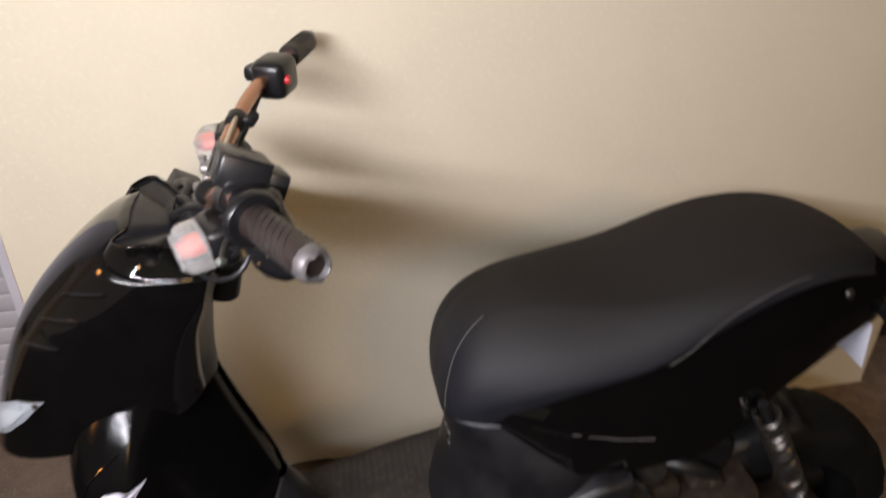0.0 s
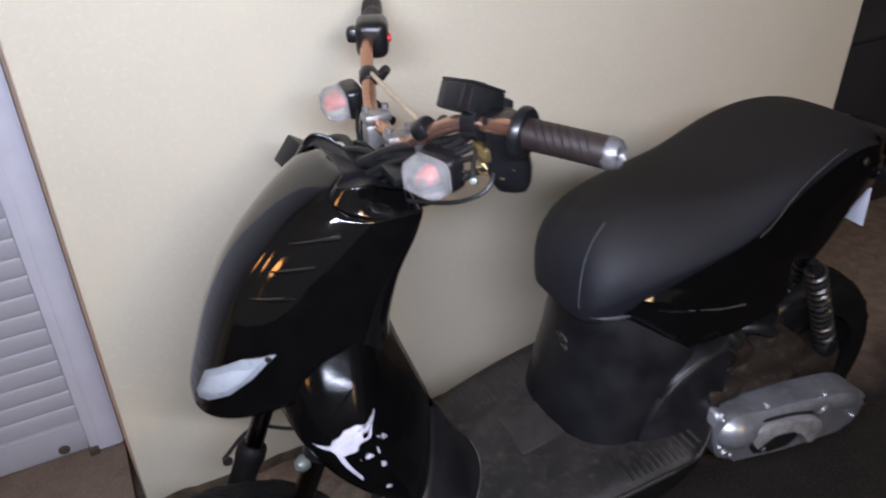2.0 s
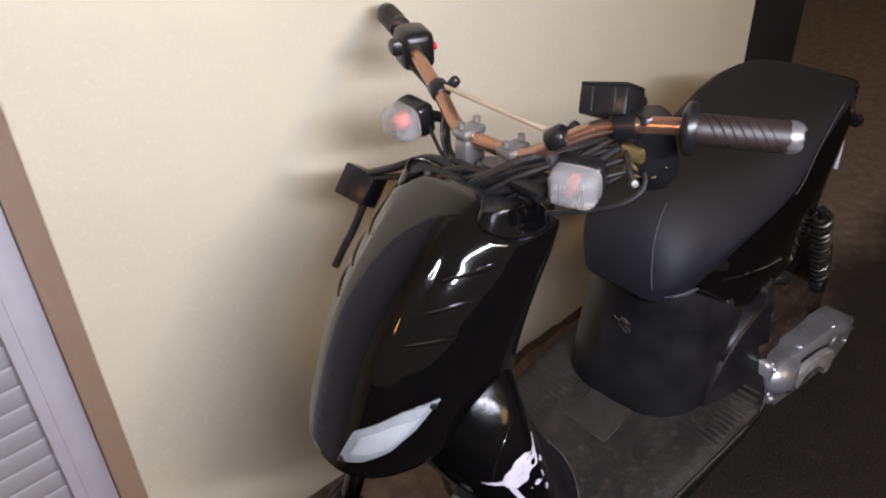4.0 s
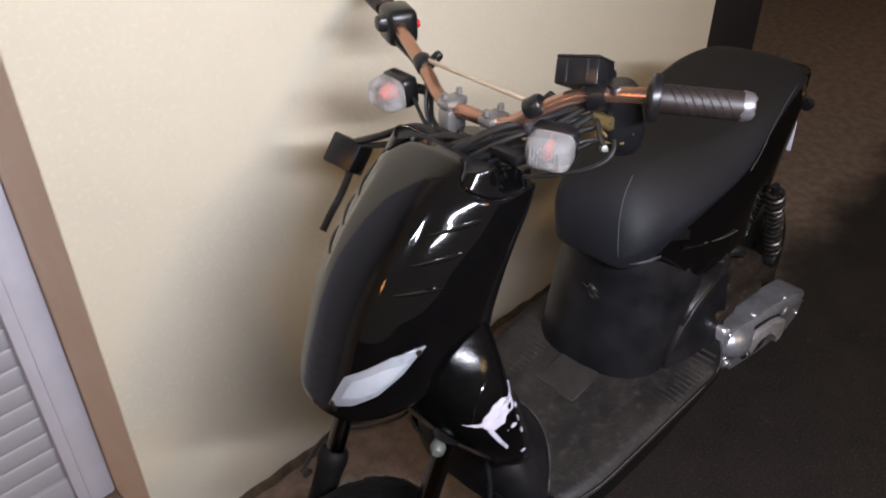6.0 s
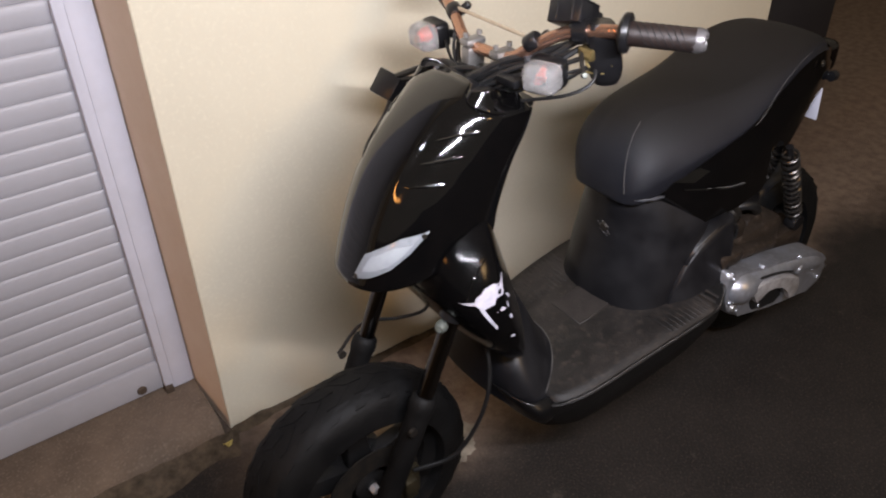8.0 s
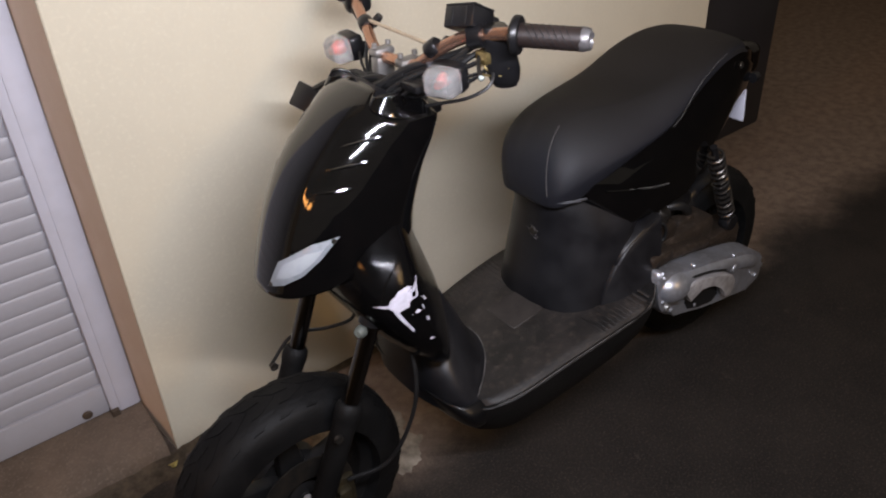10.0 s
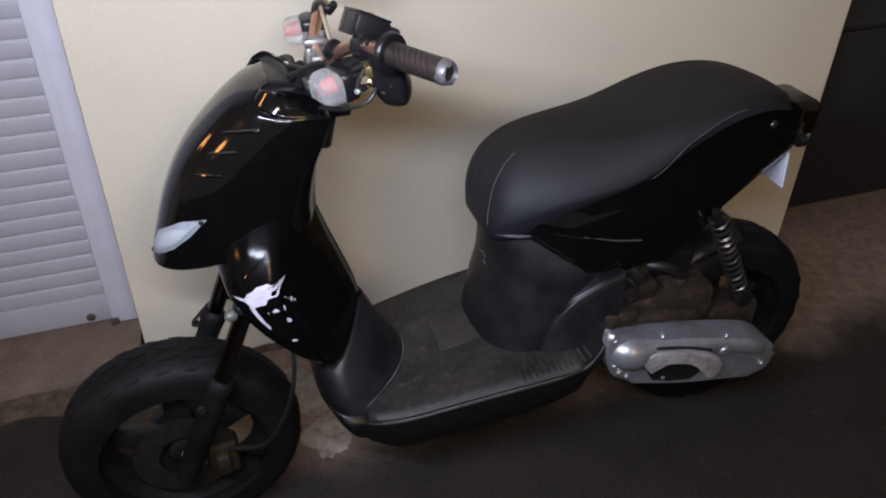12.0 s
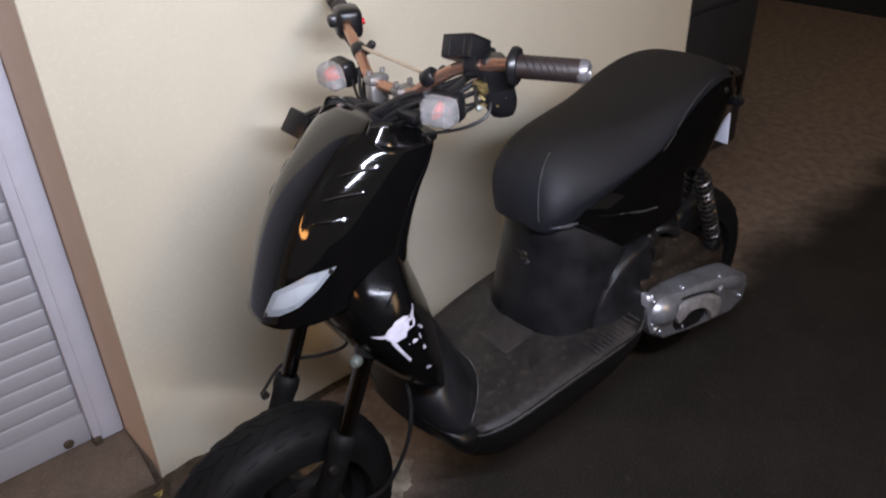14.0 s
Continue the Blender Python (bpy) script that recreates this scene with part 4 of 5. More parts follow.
for x, zl, zm, zh, w in SEAT:
    half, away = seat_half(x, zl, zm, zh, w), seat_half(x, zl, zm, zh, w, 2.5 if x < 0.15 else 1.3)
    far = 0.88 + 0.12 * min(max((x - 0.15) / 0.2, 0), 1)
    seat_rows.append([P(x, a, z) for a, z in half] + [P(x, -a * far, z) for a, z in away[-2:0:-1]])
seat = part("seat", sheet(seat_rows, ring=True, caps=True), VINYL, scooter, "black vinyl scooter seat, shade on its top put into the colour", angle=80)
rounded(seat, 2)


def nose_point(across, z):
    """A point on the rounded nose of the seat, at a distance from its middle and a height."""
    lo, hi = -0.138, 0.05
    for _ in range(24):
        mid = (lo + hi) / 2
        outline = seat_half(mid, *lerp_table(SEAT, mid))[3:]
        if z < outline[-1][1] and np.interp(z, [c for a, c in outline], [a for a, c in outline]) > across:
            hi = mid
        else:
            lo = mid
    return P(hi - 0.0002, across, z)


part("piping", tube([nose_point(0.070 - 0.0034 * k, 0.641 + 0.0140 * k) for k in range(10)], 0.0007, 6, 4), THREAD, seat, "pale stitched seam")
for side in (1, -1):
    edge = []
    for k in range(9):
        x = 0.150 + 0.025 * k
        zl, zm, zh, w = lerp_table(SEAT, x)
        w *= np.interp(x, (0.18, 0.34, 0.50), (1.0, 0.90, 0.84))
        edge.append(P(x, side * (w * (0.88 + 0.12 * min(max((x - 0.15) / 0.2, 0), 1) if side < 0 else 1.0) - 0.0002), zm))
    part("piping", tube(edge, 0.0006, 6, 4), THREAD, seat, "pale stitched seam")

# --- tail lamp, plate
part("tail_light", slab(P(0.50, 0.060, 0.705), P(0.592, -0.060, 0.782), 0.020, 3), TAILRED, scooter, "dark red tail light")
part("plate_holder", join(slab(P(0.535, 0.03, 0.60), P(0.560, -0.03, 0.72), 0.006), slab(P(0.49, 0.04, 0.69), P(0.56, -0.04, 0.71), 0.006)), BLACK, scooter)
plate = slab((0, 0, 0), (0.004, 0.21, 0.085), 0.0015)
bmesh.ops.transform(plate, matrix=Matrix.Translation(P(0.520, 0.080, 0.606)) @ Matrix.Rotation(radians(-7), 4, "Y"), verts=plate.verts)
part("number_plate", plate, PLATE, scooter, "plain white number plate, seen from behind")
for side in (1, -1):
    part("rear_indicator", join(tube([P(0.50, 0.05 * side, 0.728), P(0.520, 0.080 * side, 0.722)], 0.006, 10, smooth=False),
                                lathe([(0, 0.012), (0.010, 0.010), (0.013, 0.002), (0.012, -0.010), (0, -0.011)], P(0.525, 0.088 * side, 0.720), (1, 0, 0), 16)), BLACK, scooter)
part("grab_bolt", lathe([(0, 0.003), (0.005, 0.003), (0.008, 0.0)], P(0.428, 0.107, 0.778), (0.1, -1, 0.25), 14), STEEL, scooter)

# --- rear mudguard close to the tyre
rows = []
for k in range(25):
    a = radians(40 + 130 * k / 24)
    r = 0.272
    rows.append([REAR + Vector((r * math.cos(a) * (1 - 0.05 * abs(q) ** 3), -0.078 * q, r * math.sin(a) * (1 - 0.06 * abs(q) ** 3))) for q in [-1 + i / 4 for i in range(9)]])
thicken(part("rear_mudguard", sheet([[p for p in row] for row in rows[9:]]), BLACK, scooter), 0.003)

# --- shock absorber on the left
S0, S1 = P(0.312, 0.142, 0.628), P(0.446, 0.130, 0.375)
shock = part("shock_absorber", join(tube([S0, S0.lerp(S1, 0.55)], 0.008, 14, smooth=False), tube([S0.lerp(S1, 0.5), S1], 0.013, 14, smooth=False),
                                    lathe([(0, 0.014), (0.020, 0.014), (0.022, 0), (0.020, -0.014), (0, -0.014)], S1, ACROSS, 18)), BLACK, scooter)
axis_d = (S1 - S0).normalized()
o1 = axis_d.orthogonal().normalized()
o2 = axis_d.cross(o1)
coil = []
TURNS = 12.5
for k in range(int(TURNS * 14) + 1):
    f = k / (TURNS * 14)
    a = 2 * math.pi * k / 14
    coil.append(S0.lerp(S1, 0.06 + 0.82 * f) + 0.0175 * (math.cos(a) * o1 + math.sin(a) * o2))
part("spring", tube(coil, 0.0038, 6, smooth=False), STEEL, shock, "grimy steel coil spring")

# --- engine and gear cover
cover_pts = [(0.072, 0.405), (0.078, 0.424), (0.094, 0.422), (0.127, 0.411), (0.18, 0.398), (0.25, 0.381), (0.32, 0.363), (0.40, 0.343), (0.45, 0.324), (0.490, 0.292), (0.508, 0.258),
             (0.505, 0.222), (0.470, 0.202), (0.39, 0.216), (0.28, 0.238), (0.19, 0.264), (0.125, 0.286), (0.090, 0.325), (0.074, 0.370)]
cover = [(q.x, q.y) for q in spline([Vector((a, c, 0)) for a, c in cover_pts + cover_pts[:1]], 3)[:-1]]
engine = part("engine", join(slab(P(0.075, 0.15, 0.30), P(0.36, -0.11, 0.440), 0.02), slab(P(0.20, 0.14, 0.24), P(0.50, 0.06, 0.36), 0.02),
                             lathe([(0, 0.03), (0.022, 0.03), (0.03, 0.02), (0.03, -0.05), (0, -0.05)], P(0.34, 0.11, 0.375), (0.2, -0.9, 0.4), 20),
                             slab(P(0.10, 0.14, 0.42), P(0.22, 0.04, 0.475), 0.012), slab(P(0.24, 0.13, 0.40), P(0.30, 0.09, 0.455), 0.01)), GREASE, scooter,
              "oily brown engine block")
gear = part("gear_cover", extrude_outline(cover, 0.050, lambda a, b, d: P(a, 0.160 + d, b), 0.013, 4), COVERGREY, engine, "scuffed grey metal gear cover", angle=50)
ridge = [(0.086, 0.376, 0.006), (0.094, 0.374, 0.024), (0.112, 0.369, 0.036), (0.135, 0.363, 0.040), (0.158, 0.360, 0.034), (0.19, 0.361, 0.025), (0.28, 0.346, 0.022), (0.36, 0.324, 0.021),
         (0.42, 0.304, 0.022), (0.458, 0.286, 0.020), (0.482, 0.272, 0.006)]
part("cover_ridge", tube([P(x, 0.200, z) for x, z, r in ridge], [r for x, z, r in ridge], 24, smooth=False), COVERGREY, gear, angle=70)
part("filler_plug", lathe([(0, 0.006), (0.008, 0.006), (0.010, 0.003), (0.010, -0.006)], P(0.112, 0.210, 0.318), ACROSS, 14), ALLOY, gear)
lever = [(0.148, 0.350), (0.156, 0.363), (0.170, 0.369), (0.205, 0.362), (0.26, 0.347), (0.31, 0.329), (0.334, 0.314), (0.347, 0.292), (0.344, 0.268), (0.332, 0.258), (0.316, 0.260),
         (0.306, 0.278), (0.292, 0.298), (0.268, 0.318), (0.236, 0.331), (0.206, 0.336), (0.190, 0.326), (0.172, 0.316), (0.162, 0.330)]
part("kick_starter", extrude_outline(lever, 0.014, lambda a, b, d: P(a, 0.220 + d, b), 0.0025, 2), CHIPPED, gear, "worn bare alloy kick starter")
# Black plate and strip stand in for the shade round the kick starter.
part("recess_shade", extrude_outline([(0.186, 0.328), (0.205, 0.340), (0.24, 0.334), (0.272, 0.318), (0.302, 0.290), (0.312, 0.260), (0.290, 0.246), (0.235, 0.258), (0.195, 0.272), (0.180, 0.296)], 0.003,
                               lambda a, b, d: P(a, 0.2095 + d, b), 0.001, 1), CABLE, gear, "black plate for the shaded hollow under the kick starter")
part("recess_shade", tube([P(0.176, 0.221, 0.375), P(0.22, 0.222, 0.366), P(0.27, 0.221, 0.351), P(0.318, 0.221, 0.332)], 0.0035, 8, 5), CABLE, gear)
part("lug", lathe([(0, 0.010), (0.010, 0.009), (0.014, 0.004), (0.015, -0.01)], P(0.356, 0.215, 0.318), ACROSS, 18), COVERGREY, gear)
part("crankcase_flange", join(slab(P(0.078, 0.188, 0.418), P(0.150, 0.12, 0.452), 0.008), slab(P(0.155, 0.176, 0.395), P(0.30, 0.12, 0.418), 0.006, 2, Matrix.Rotation(0.16, 4, "Y"))), GREASE, engine)
for a, b in ((0.090, 0.408), (0.096, 0.340), (0.130, 0.302), (0.20, 0.392), (0.22, 0.272), (0.36, 0.348), (0.478, 0.236)):
    part("bolt", lathe([(0, 0.008), (0.0045, 0.008), (0.006, 0.006), (0.006, -0.004)], P(a, 0.206, b), ACROSS, 8), COVERGREY, gear)
# carburettor, hoses and air box between body and wheel
part("air_box", slab(P(0.20, 0.10, 0.43), P(0.33, -0.06, 0.52), 0.025, 3, Matrix.Rotation(radians(24), 4, "Y")), BLACK, scooter)
part("carburettor", join(lathe([(0, 0.03), (0.018, 0.03), (0.022, 0.02), (0.022, -0.02), (0, -0.025)], P(0.165, 0.115, 0.492), (0.3, -0.5, 0.8), 18),
                         lathe([(0, 0.035), (0.012, 0.035), (0.014, -0.03), (0, -0.03)], P(0.150, 0.125, 0.478), (1, 0, 0.2), 14)), STEEL, scooter, "grimy dark alloy carburettor")
part("intake_hose", tube([P(0.175, 0.10, 0.50), P(0.22, 0.13, 0.508), P(0.27, 0.125, 0.475), P(0.30, 0.10, 0.44)], 0.011, 10), CABLE, scooter)
part("throttle_hose", tube([P(0.10, 0.12, 0.52), P(0.145, 0.15, 0.50), P(0.16, 0.15, 0.46), P(0.13, 0.14, 0.43)], 0.0045, 8), CABLE, scooter)
part("centre_stand", join(tube([P(0.11, 0.05, 0.255), P(0.22, 0.055, 0.150), P(0.30, 0.055, 0.125)], 0.010, 10), tube([P(0.11, -0.10, 0.255), P(0.22, -0.11, 0.150), P(0.30, -0.11, 0.125)], 0.010, 10),
                          tube([P(0.20, 0.055, 0.168), P(0.20, -0.11, 0.168)], 0.008, 8, smooth=False)), BLACK, scooter)
part("exhaust", tube([P(0.10, -0.10, 0.28), P(0.22, -0.16, 0.22), P(0.36, -0.19, 0.27), P(0.56, -0.20, 0.36)], [0.016] * 8 + [0.02] * 8 + [0.045] * 9, 14), BLACK, scooter)

# ---------------------------------------------------------------- handlebar and what hangs on it
H = 0.018                      # the steering head stands this much to the right of the middle plane


def Q(x, w, z):
    """A place on the handlebar: w across it, left positive, from the steering head."""
    return Vector((x, C + H - w, z))


A = Vector
BAR = [(-0.285, -0.745, 1.040), (-0.318, -0.690, 1.041), (-0.345, -0.630, 1.038), (-0.366, -0.572, 1.026), (-0.388, -0.530, 1.002), (-0.398, -0.490, 0.974), (-0.399, -0.462, 0.967),
       (-0.399, -0.420, 0.965), (-0.398, -0.384, 0.964), (-0.394, -0.352, 0.971), (-0.376, -0.303, 0.994), (-0.350, -0.235, 1.014), (-0.308, -0.150, 1.026), (-0.268, -0.056, 1.029)]
handlebar = part("handlebar", tube([A(p) for p in BAR], 0.0100, 16, 8), COPPER, scooter, "bare copper-coloured metal handlebar")
part("crossbar", tube([A((-0.392, -0.520, 1.010)), A((-0.372, -0.300, 1.004))], 0.0034, 10, smooth=False), CREAM, handlebar, "thin cream-painted crossbar")
for mid, d in ((A((-0.374, -0.300, 0.997)), A((0.30, 0.85, 0.35))), (A((-0.392, -0.524, 1.006)), A((0.30, -0.75, 0.55)))):
    part("crossbar_clamp", join(lathe([(0, 0.011), (0.0115, 0.012), (0.0138, 0.009), (0.0138, -0.009), (0.0115, -0.012), (0, -0.012)], mid, d, 18),
                                lathe([(0, 0.009), (0.006, 0.009), (0.0075, 0.006), (0.0075, -0.014), (0, -0.016)], mid + A((0.022, -0.004, 0.004)), (0.4, -0.5, 0.7), 14),
                                slab(mid + A((0.002, -0.009, -0.006)), mid + A((0.024, 0.006, 0.006)), 0.003)), BLACK, handlebar, "black rubber clamp")
for y in (-0.462, -0.384):
    rx = A((-0.399, y, 0.966))
    part("riser", join(slab(rx + A((-0.018, -0.012, -0.054)), rx + A((0.018, 0.012, -0.001)), 0.005), slab(rx + A((-0.020, -0.013, 0.000)), rx + A((0.020, 0.013, 0.013)), 0.005),
                       lathe([(0, 0.007), (0.0045, 0.007), (0.005, 0.0)], rx + A((-0.014, 0, 0.015)), (0, 0, 1), 10),
                       lathe([(0, 0.007), (0.0045, 0.007), (0.005, 0.0)], rx + A((0.014, 0, 0.015)), (0, 0, 1), 10)), ALLOY, handlebar, "grey alloy bar clamp")


def grip(a, b, ragged, flange=True):
    """A rubber grip from the bar's end a to its inner flange b."""
    a, b = A(a), A(b)
    d = (b - a).normalized()
    L = (b - a).length
    prof = [(0, -0.001), (0.0150, -0.001), (0.0165, 0.003)]
    for k in range(8):
        h = 0.006 + (L - 0.024) * k / 8
        prof += [(0.0168, h), (0.0172, h + (L - 0.024) / 8 * 0.5)]
    prof += [(0.0172, L - 0.014), (0.0168, L - 0.012), (0, L - 0.012)]
    g = part("grip", lathe(prof, a, d, 24), GRIP, handlebar, "worn brown-black rubber grip", angle=50)
    # slanting grooves moulded round the rubber
    o1 = d.orthogonal().normalized()
    o2 = d.cross(o1)
    for k in range(14):
        h, a0 = 0.010 + (L - 0.052) * (k // 2) / 6, math.pi * (k % 2)
        part("groove", tube([a + d * (h + 0.026 * q / 6) + 0.01690 * (math.cos(a0 + q * 0.42) * o1 + math.sin(a0 + q * 0.42) * o2) for q in range(7)], 0.0010, 5, smooth=False), CABLE, g)
    if flange:
        part("flange", lathe([(0.012, -0.004), (0.0265, -0.004), (0.0285, -0.001), (0.0285, 0.005), (0.026, 0.008), (0.017, 0.012), (0.012, 0.012)], b - d * 0.010, d, 28, closed=True), BLACK, g,
             "black rubber flange")
    cap = lathe([(0.0100, 0.012), (0.0105, -0.004), (0.0120, -0.0065), (0.0150, -0.005), (0.0166, 0.000), (0.0173, 0.004), (0.0172, 0.007), (0.0165, 0.0075)], a, d, 28, closed=True)
    for v in cap.verts:
        v.co += d * (0.004 * ragged * noise.noise(v.co * 160)) + A((0, 0, 0.0016 * ragged * noise.noise(v.co * 210 + A((3, 1, 2)))))
    part("end_cap", cap, SILVER, g, "scuffed silver bar end")


grip((-0.285, -0.745, 1.040), (-0.341, -0.650, 1.0405), 1.0)
grip((-0.268, -0.056, 1.029), (-0.304, -0.142, 1.0265), 0.3, False)

# brake fluid reservoir, tilted as it is clamped to the bar
ru, rd = A((0.24, -0.95, 0.165)).normalized(), A((0.88, 0.14, -0.45)).normalized()
rn = ru.cross(rd).normalized()
rd = rn.cross(ru)
res = Matrix((ru, rd, rn)).transposed().to_4x4()
rc = A((-0.346, -0.564, 1.050))


def on_res(lo, hi, bevel):
    lo, hi = A(lo), A(hi)
    bm = slab(lo - (lo + hi) / 2, hi - (lo + hi) / 2, bevel, 2)
    bmesh.ops.transform(bm, matrix=Matrix.Translation(rc + res @ ((lo + hi) / 2)) @ res, verts=bm.verts)
    return bm


reservoir = part("brake_reservoir", join(on_res((-0.028, -0.030, -0.020), (0.028, 0.022, 0.012), 0.003), on_res((-0.024, 0.018, -0.024), (0.025, 0.044, 0.009), 0.006)), BLACK, handlebar,
                 "black brake fluid reservoir")
part("lid", on_res((-0.0278, -0.0298, 0.0112), (0.0278, 0.0218, 0.0155), 0.0020), BLACK, reservoir)
for k in (-0.013, 0.013):
    part("groove", on_res((k - 0.0022, -0.0312, -0.017), (k + 0.0022, -0.0295, 0.010), 0.0007), CABLE, reservoir)
for k in (-1, 1):
    part("screw", lathe([(0, 0.0015), (0.004, 0.001), (0.005, -0.001)], rc + res @ A((0.020 * k, -0.010, 0.0155)), rn, 10), STEEL, reservoir)
part("reservoir_mount", join(slab(A((-0.370, -0.598, 1.014)), A((-0.345, -0.574, 1.046)), 0.005),
                             lathe([(0.0105, -0.011), (0.0185, -0.011), (0.0185, 0.011), (0.0105, 0.011)], A((-0.358, -0.594, 1.031)), (0.36, -0.9, 0.2), 18, closed=True)), BLACK, handlebar)

# open switch block under the left grip: a cup that narrows downwards
rows = []
for z, w, l in ((1.046, 0.017, 0.017), (1.040, 0.022, 0.021), (1.020, 0.023, 0.021), (1.000, 0.026, 0.022), (0.978, 0.027, 0.023), (0.962, 0.024, 0.021), (0.950, 0.018, 0.016), (0.946, 0.010, 0.010)):
    row = []
    for k in range(20):
        a = 2 * math.pi * k / 20
        c, s_ = math.cos(a), math.sin(a)
        q = Matrix.Rotation(radians(58), 4, "Z") @ A((l * math.copysign(abs(c) ** 0.6, c), w * math.copysign(abs(s_) ** 0.6, s_), 0))
        row.append(A((-0.331 + 0.20 * (1.01 - z), -0.610, z)) + q)
    rows.append(row)
switch = part("switch_block", sheet(rows, ring=True, caps=True), BLACK, handlebar, "broken open black switch block", angle=50)
part("contact", join(tube([A((-0.352, -0.600, 1.000)), A((-0.356, -0.605, 0.985)), A((-0.346, -0.615, 0.978)), A((-0.330, -0.632, 0.984))], 0.0022, 6),
                     tube([A((-0.350, -0.592, 0.990)), A((-0.358, -0.600, 0.974)), A((-0.340, -0.626, 0.972))], 0.0016, 6),
                     slab(A((-0.362, -0.618, 0.992)), A((-0.340, -0.590, 1.010)), 0.003)), BRASS, switch, "bare brass contact strip")
part("button", lathe([(0, 0.006), (0.004, 0.0055), (0.0055, 0.0), (0.0055, -0.008)], A((-0.312, -0.622, 0.968)), (0.85, -0.5, 0), 12), RED, switch, "red push button")
part("lever_stub", tube([A((-0.358, -0.596, 1.004)), A((-0.372, -0.610, 0.990)), A((-0.376, -0.620, 0.980))], 0.0034, 8), STEEL, handlebar, "broken alloy lever stub")
part("knob", lathe([(0, 0.005), (0.004, 0.004), (0.005, 0.0), (0.004, -0.006), (0, -0.007)], A((-0.378, -0.623, 0.978)), (-0.4, -0.6, 0.3), 12), CAPGREY, handlebar, "pale round cable knob")
# throttle housing on the right
sr = A((-0.322, -0.185, 1.022))
rt = Matrix.Rotation(radians(-24), 4, "Z")
rswitch = part("switch_block", join(slab(sr + A((-0.024, -0.032, -0.034)), sr + A((0.027, 0.032, 0.024)), 0.014, 3, rt),
                                    slab(sr + A((-0.040, -0.012, -0.010)), sr + A((-0.016, 0.016, 0.014)), 0.008, 2, rt)), BLACK, handlebar, "black throttle housing")
part("button", lathe([(0, 0.007), (0.006, 0.006), (0.007, 0.0), (0.007, -0.004)], sr + rt @ A((0.025, -0.014, -0.004)), (0.9, -0.3, 0.1), 12), RED, rswitch, "red push button")


def ribbed_lens(centre, w, h, d):
    """A rounded box lens that bulges to the front, with fine ribs."""
    rows = []
    for j in range(13):
        f = math.sin(math.pi / 2 * j / 12)
        grow = (1 - 0.97 * f ** 5) ** 0.4
        row = []
        for k in range(44):
            a = 2 * math.pi * k / 44
            c, s_ = math.cos(a), math.sin(a)
            row.append(centre + Vector((-d * f, -w / 2 * grow * math.copysign(abs(c) ** 0.5, c), h / 2 * grow * math.copysign(abs(s_) ** 0.5, s_))))
        rows.append(row)
    bm = sheet(rows, ring=True, caps=True)
    return bm


def indicator(side, centre, yaw):
    turn_m = Matrix.Translation(centre) @ Matrix.Rotation(radians(yaw), 4, "Z") @ Matrix.Rotation(radians(-6), 4, "Y") @ Matrix.Translation(-centre)
    def turned(bm):
        bmesh.ops.transform(bm, matrix=turn_m, verts=bm.verts)
        return bm
    shell = join(slab(centre + Vector((0.0, -0.029, -0.0235)), centre + Vector((0.030, 0.029, 0.0235)), 0.009, 3),
                 tube([centre + Vector((0.02, 0, 0)), centre + Vector((0.04, 0.03 * side, -0.005)), centre + Vector((0.045, 0.085 * side, -0.012))], 0.008, 10))
    body = part("indicator", turned(shell), BLACK, scooter, "black turn signal with clear lens")
    part("lens", turned(ribbed_lens(centre + Vector((0.001, 0, 0)), 0.059, 0.046, 0.032)), LENS, body, "clear ribbed plastic lens", angle=85)
    for i in range(9):
        y = -0.018 + 0.0045 * i
        rib_c = centre + Vector((-0.0300, y, 0))
        part("lens_rib", turned(slab(rib_c - Vector((0.0008, 0.0009, 0.0135)), rib_c + Vector((0.0012, 0.0009, 0.0135)), 0.0005, 1)), LENS, body)
    part("bulb", turned(lathe([(0, -0.006), (0.0048, -0.004), (0.0066, 0.004), (0.0052, 0.016), (0, 0.019)], centre + Vector((-0.004, 0, 0)), (-1, 0, 0), 14)), BULB, body, "red bulb")


indicator(1, A((-0.401, -0.563, 0.966)), 20)
indicator(-1, A((-0.405, -0.264, 0.953)), -4)

# steering head, fork crown and the cap on it
part("steering_head", join(lathe([(0, 0.030), (0.026, 0.030), (0.030, 0.026), (0.030, -0.010), (0.024, -0.014), (0.024, -0.10), (0, -0.10)], A((-0.392, -0.423, 0.905)), (0.25, 0, 0.97), 24),
                           slab(Q(-0.440, 0.075, 0.888), Q(-0.368, -0.075, 0.906), 0.006),
                           tube([Q(-0.41, 0.0, 0.90), Q(-0.50, 0.0, 0.72), Q(-0.57, 0.0, 0.60)], 0.026, 14, smooth=False)), BLACK, scooter, "black steering head and fork crown")
part("head_collar", lathe([(0, 0.018), (0.020, 0.018), (0.0245, 0.014), (0.026, 0.006), (0.026, -0.016), (0, -0.016)], A((-0.404, -0.470, 0.912)), (0.25, -0.15, 0.95), 28), COLLAR, scooter,
     "dusty grey steering collar")
# flasher box on the far side with its wires
fb = A((-0.475, -0.234, 0.864))
ft = Matrix.Rotation(radians(38), 4, "Y") @ Matrix.Rotation(radians(18), 4, "Z")
part("flasher_box", slab(fb + Vector((-0.022, -0.026, -0.024)), fb + Vector((0.022, 0.026, 0.024)), 0.004, 2, ft), BLACK, scooter, "black plastic relay box hanging on its cable")


def cable(*pts, r=0.0042, mat=None):
    part("cable", tube([Q(*p) for p in pts], r * 0.72, 8, 7), mat or CABLE, scooter)


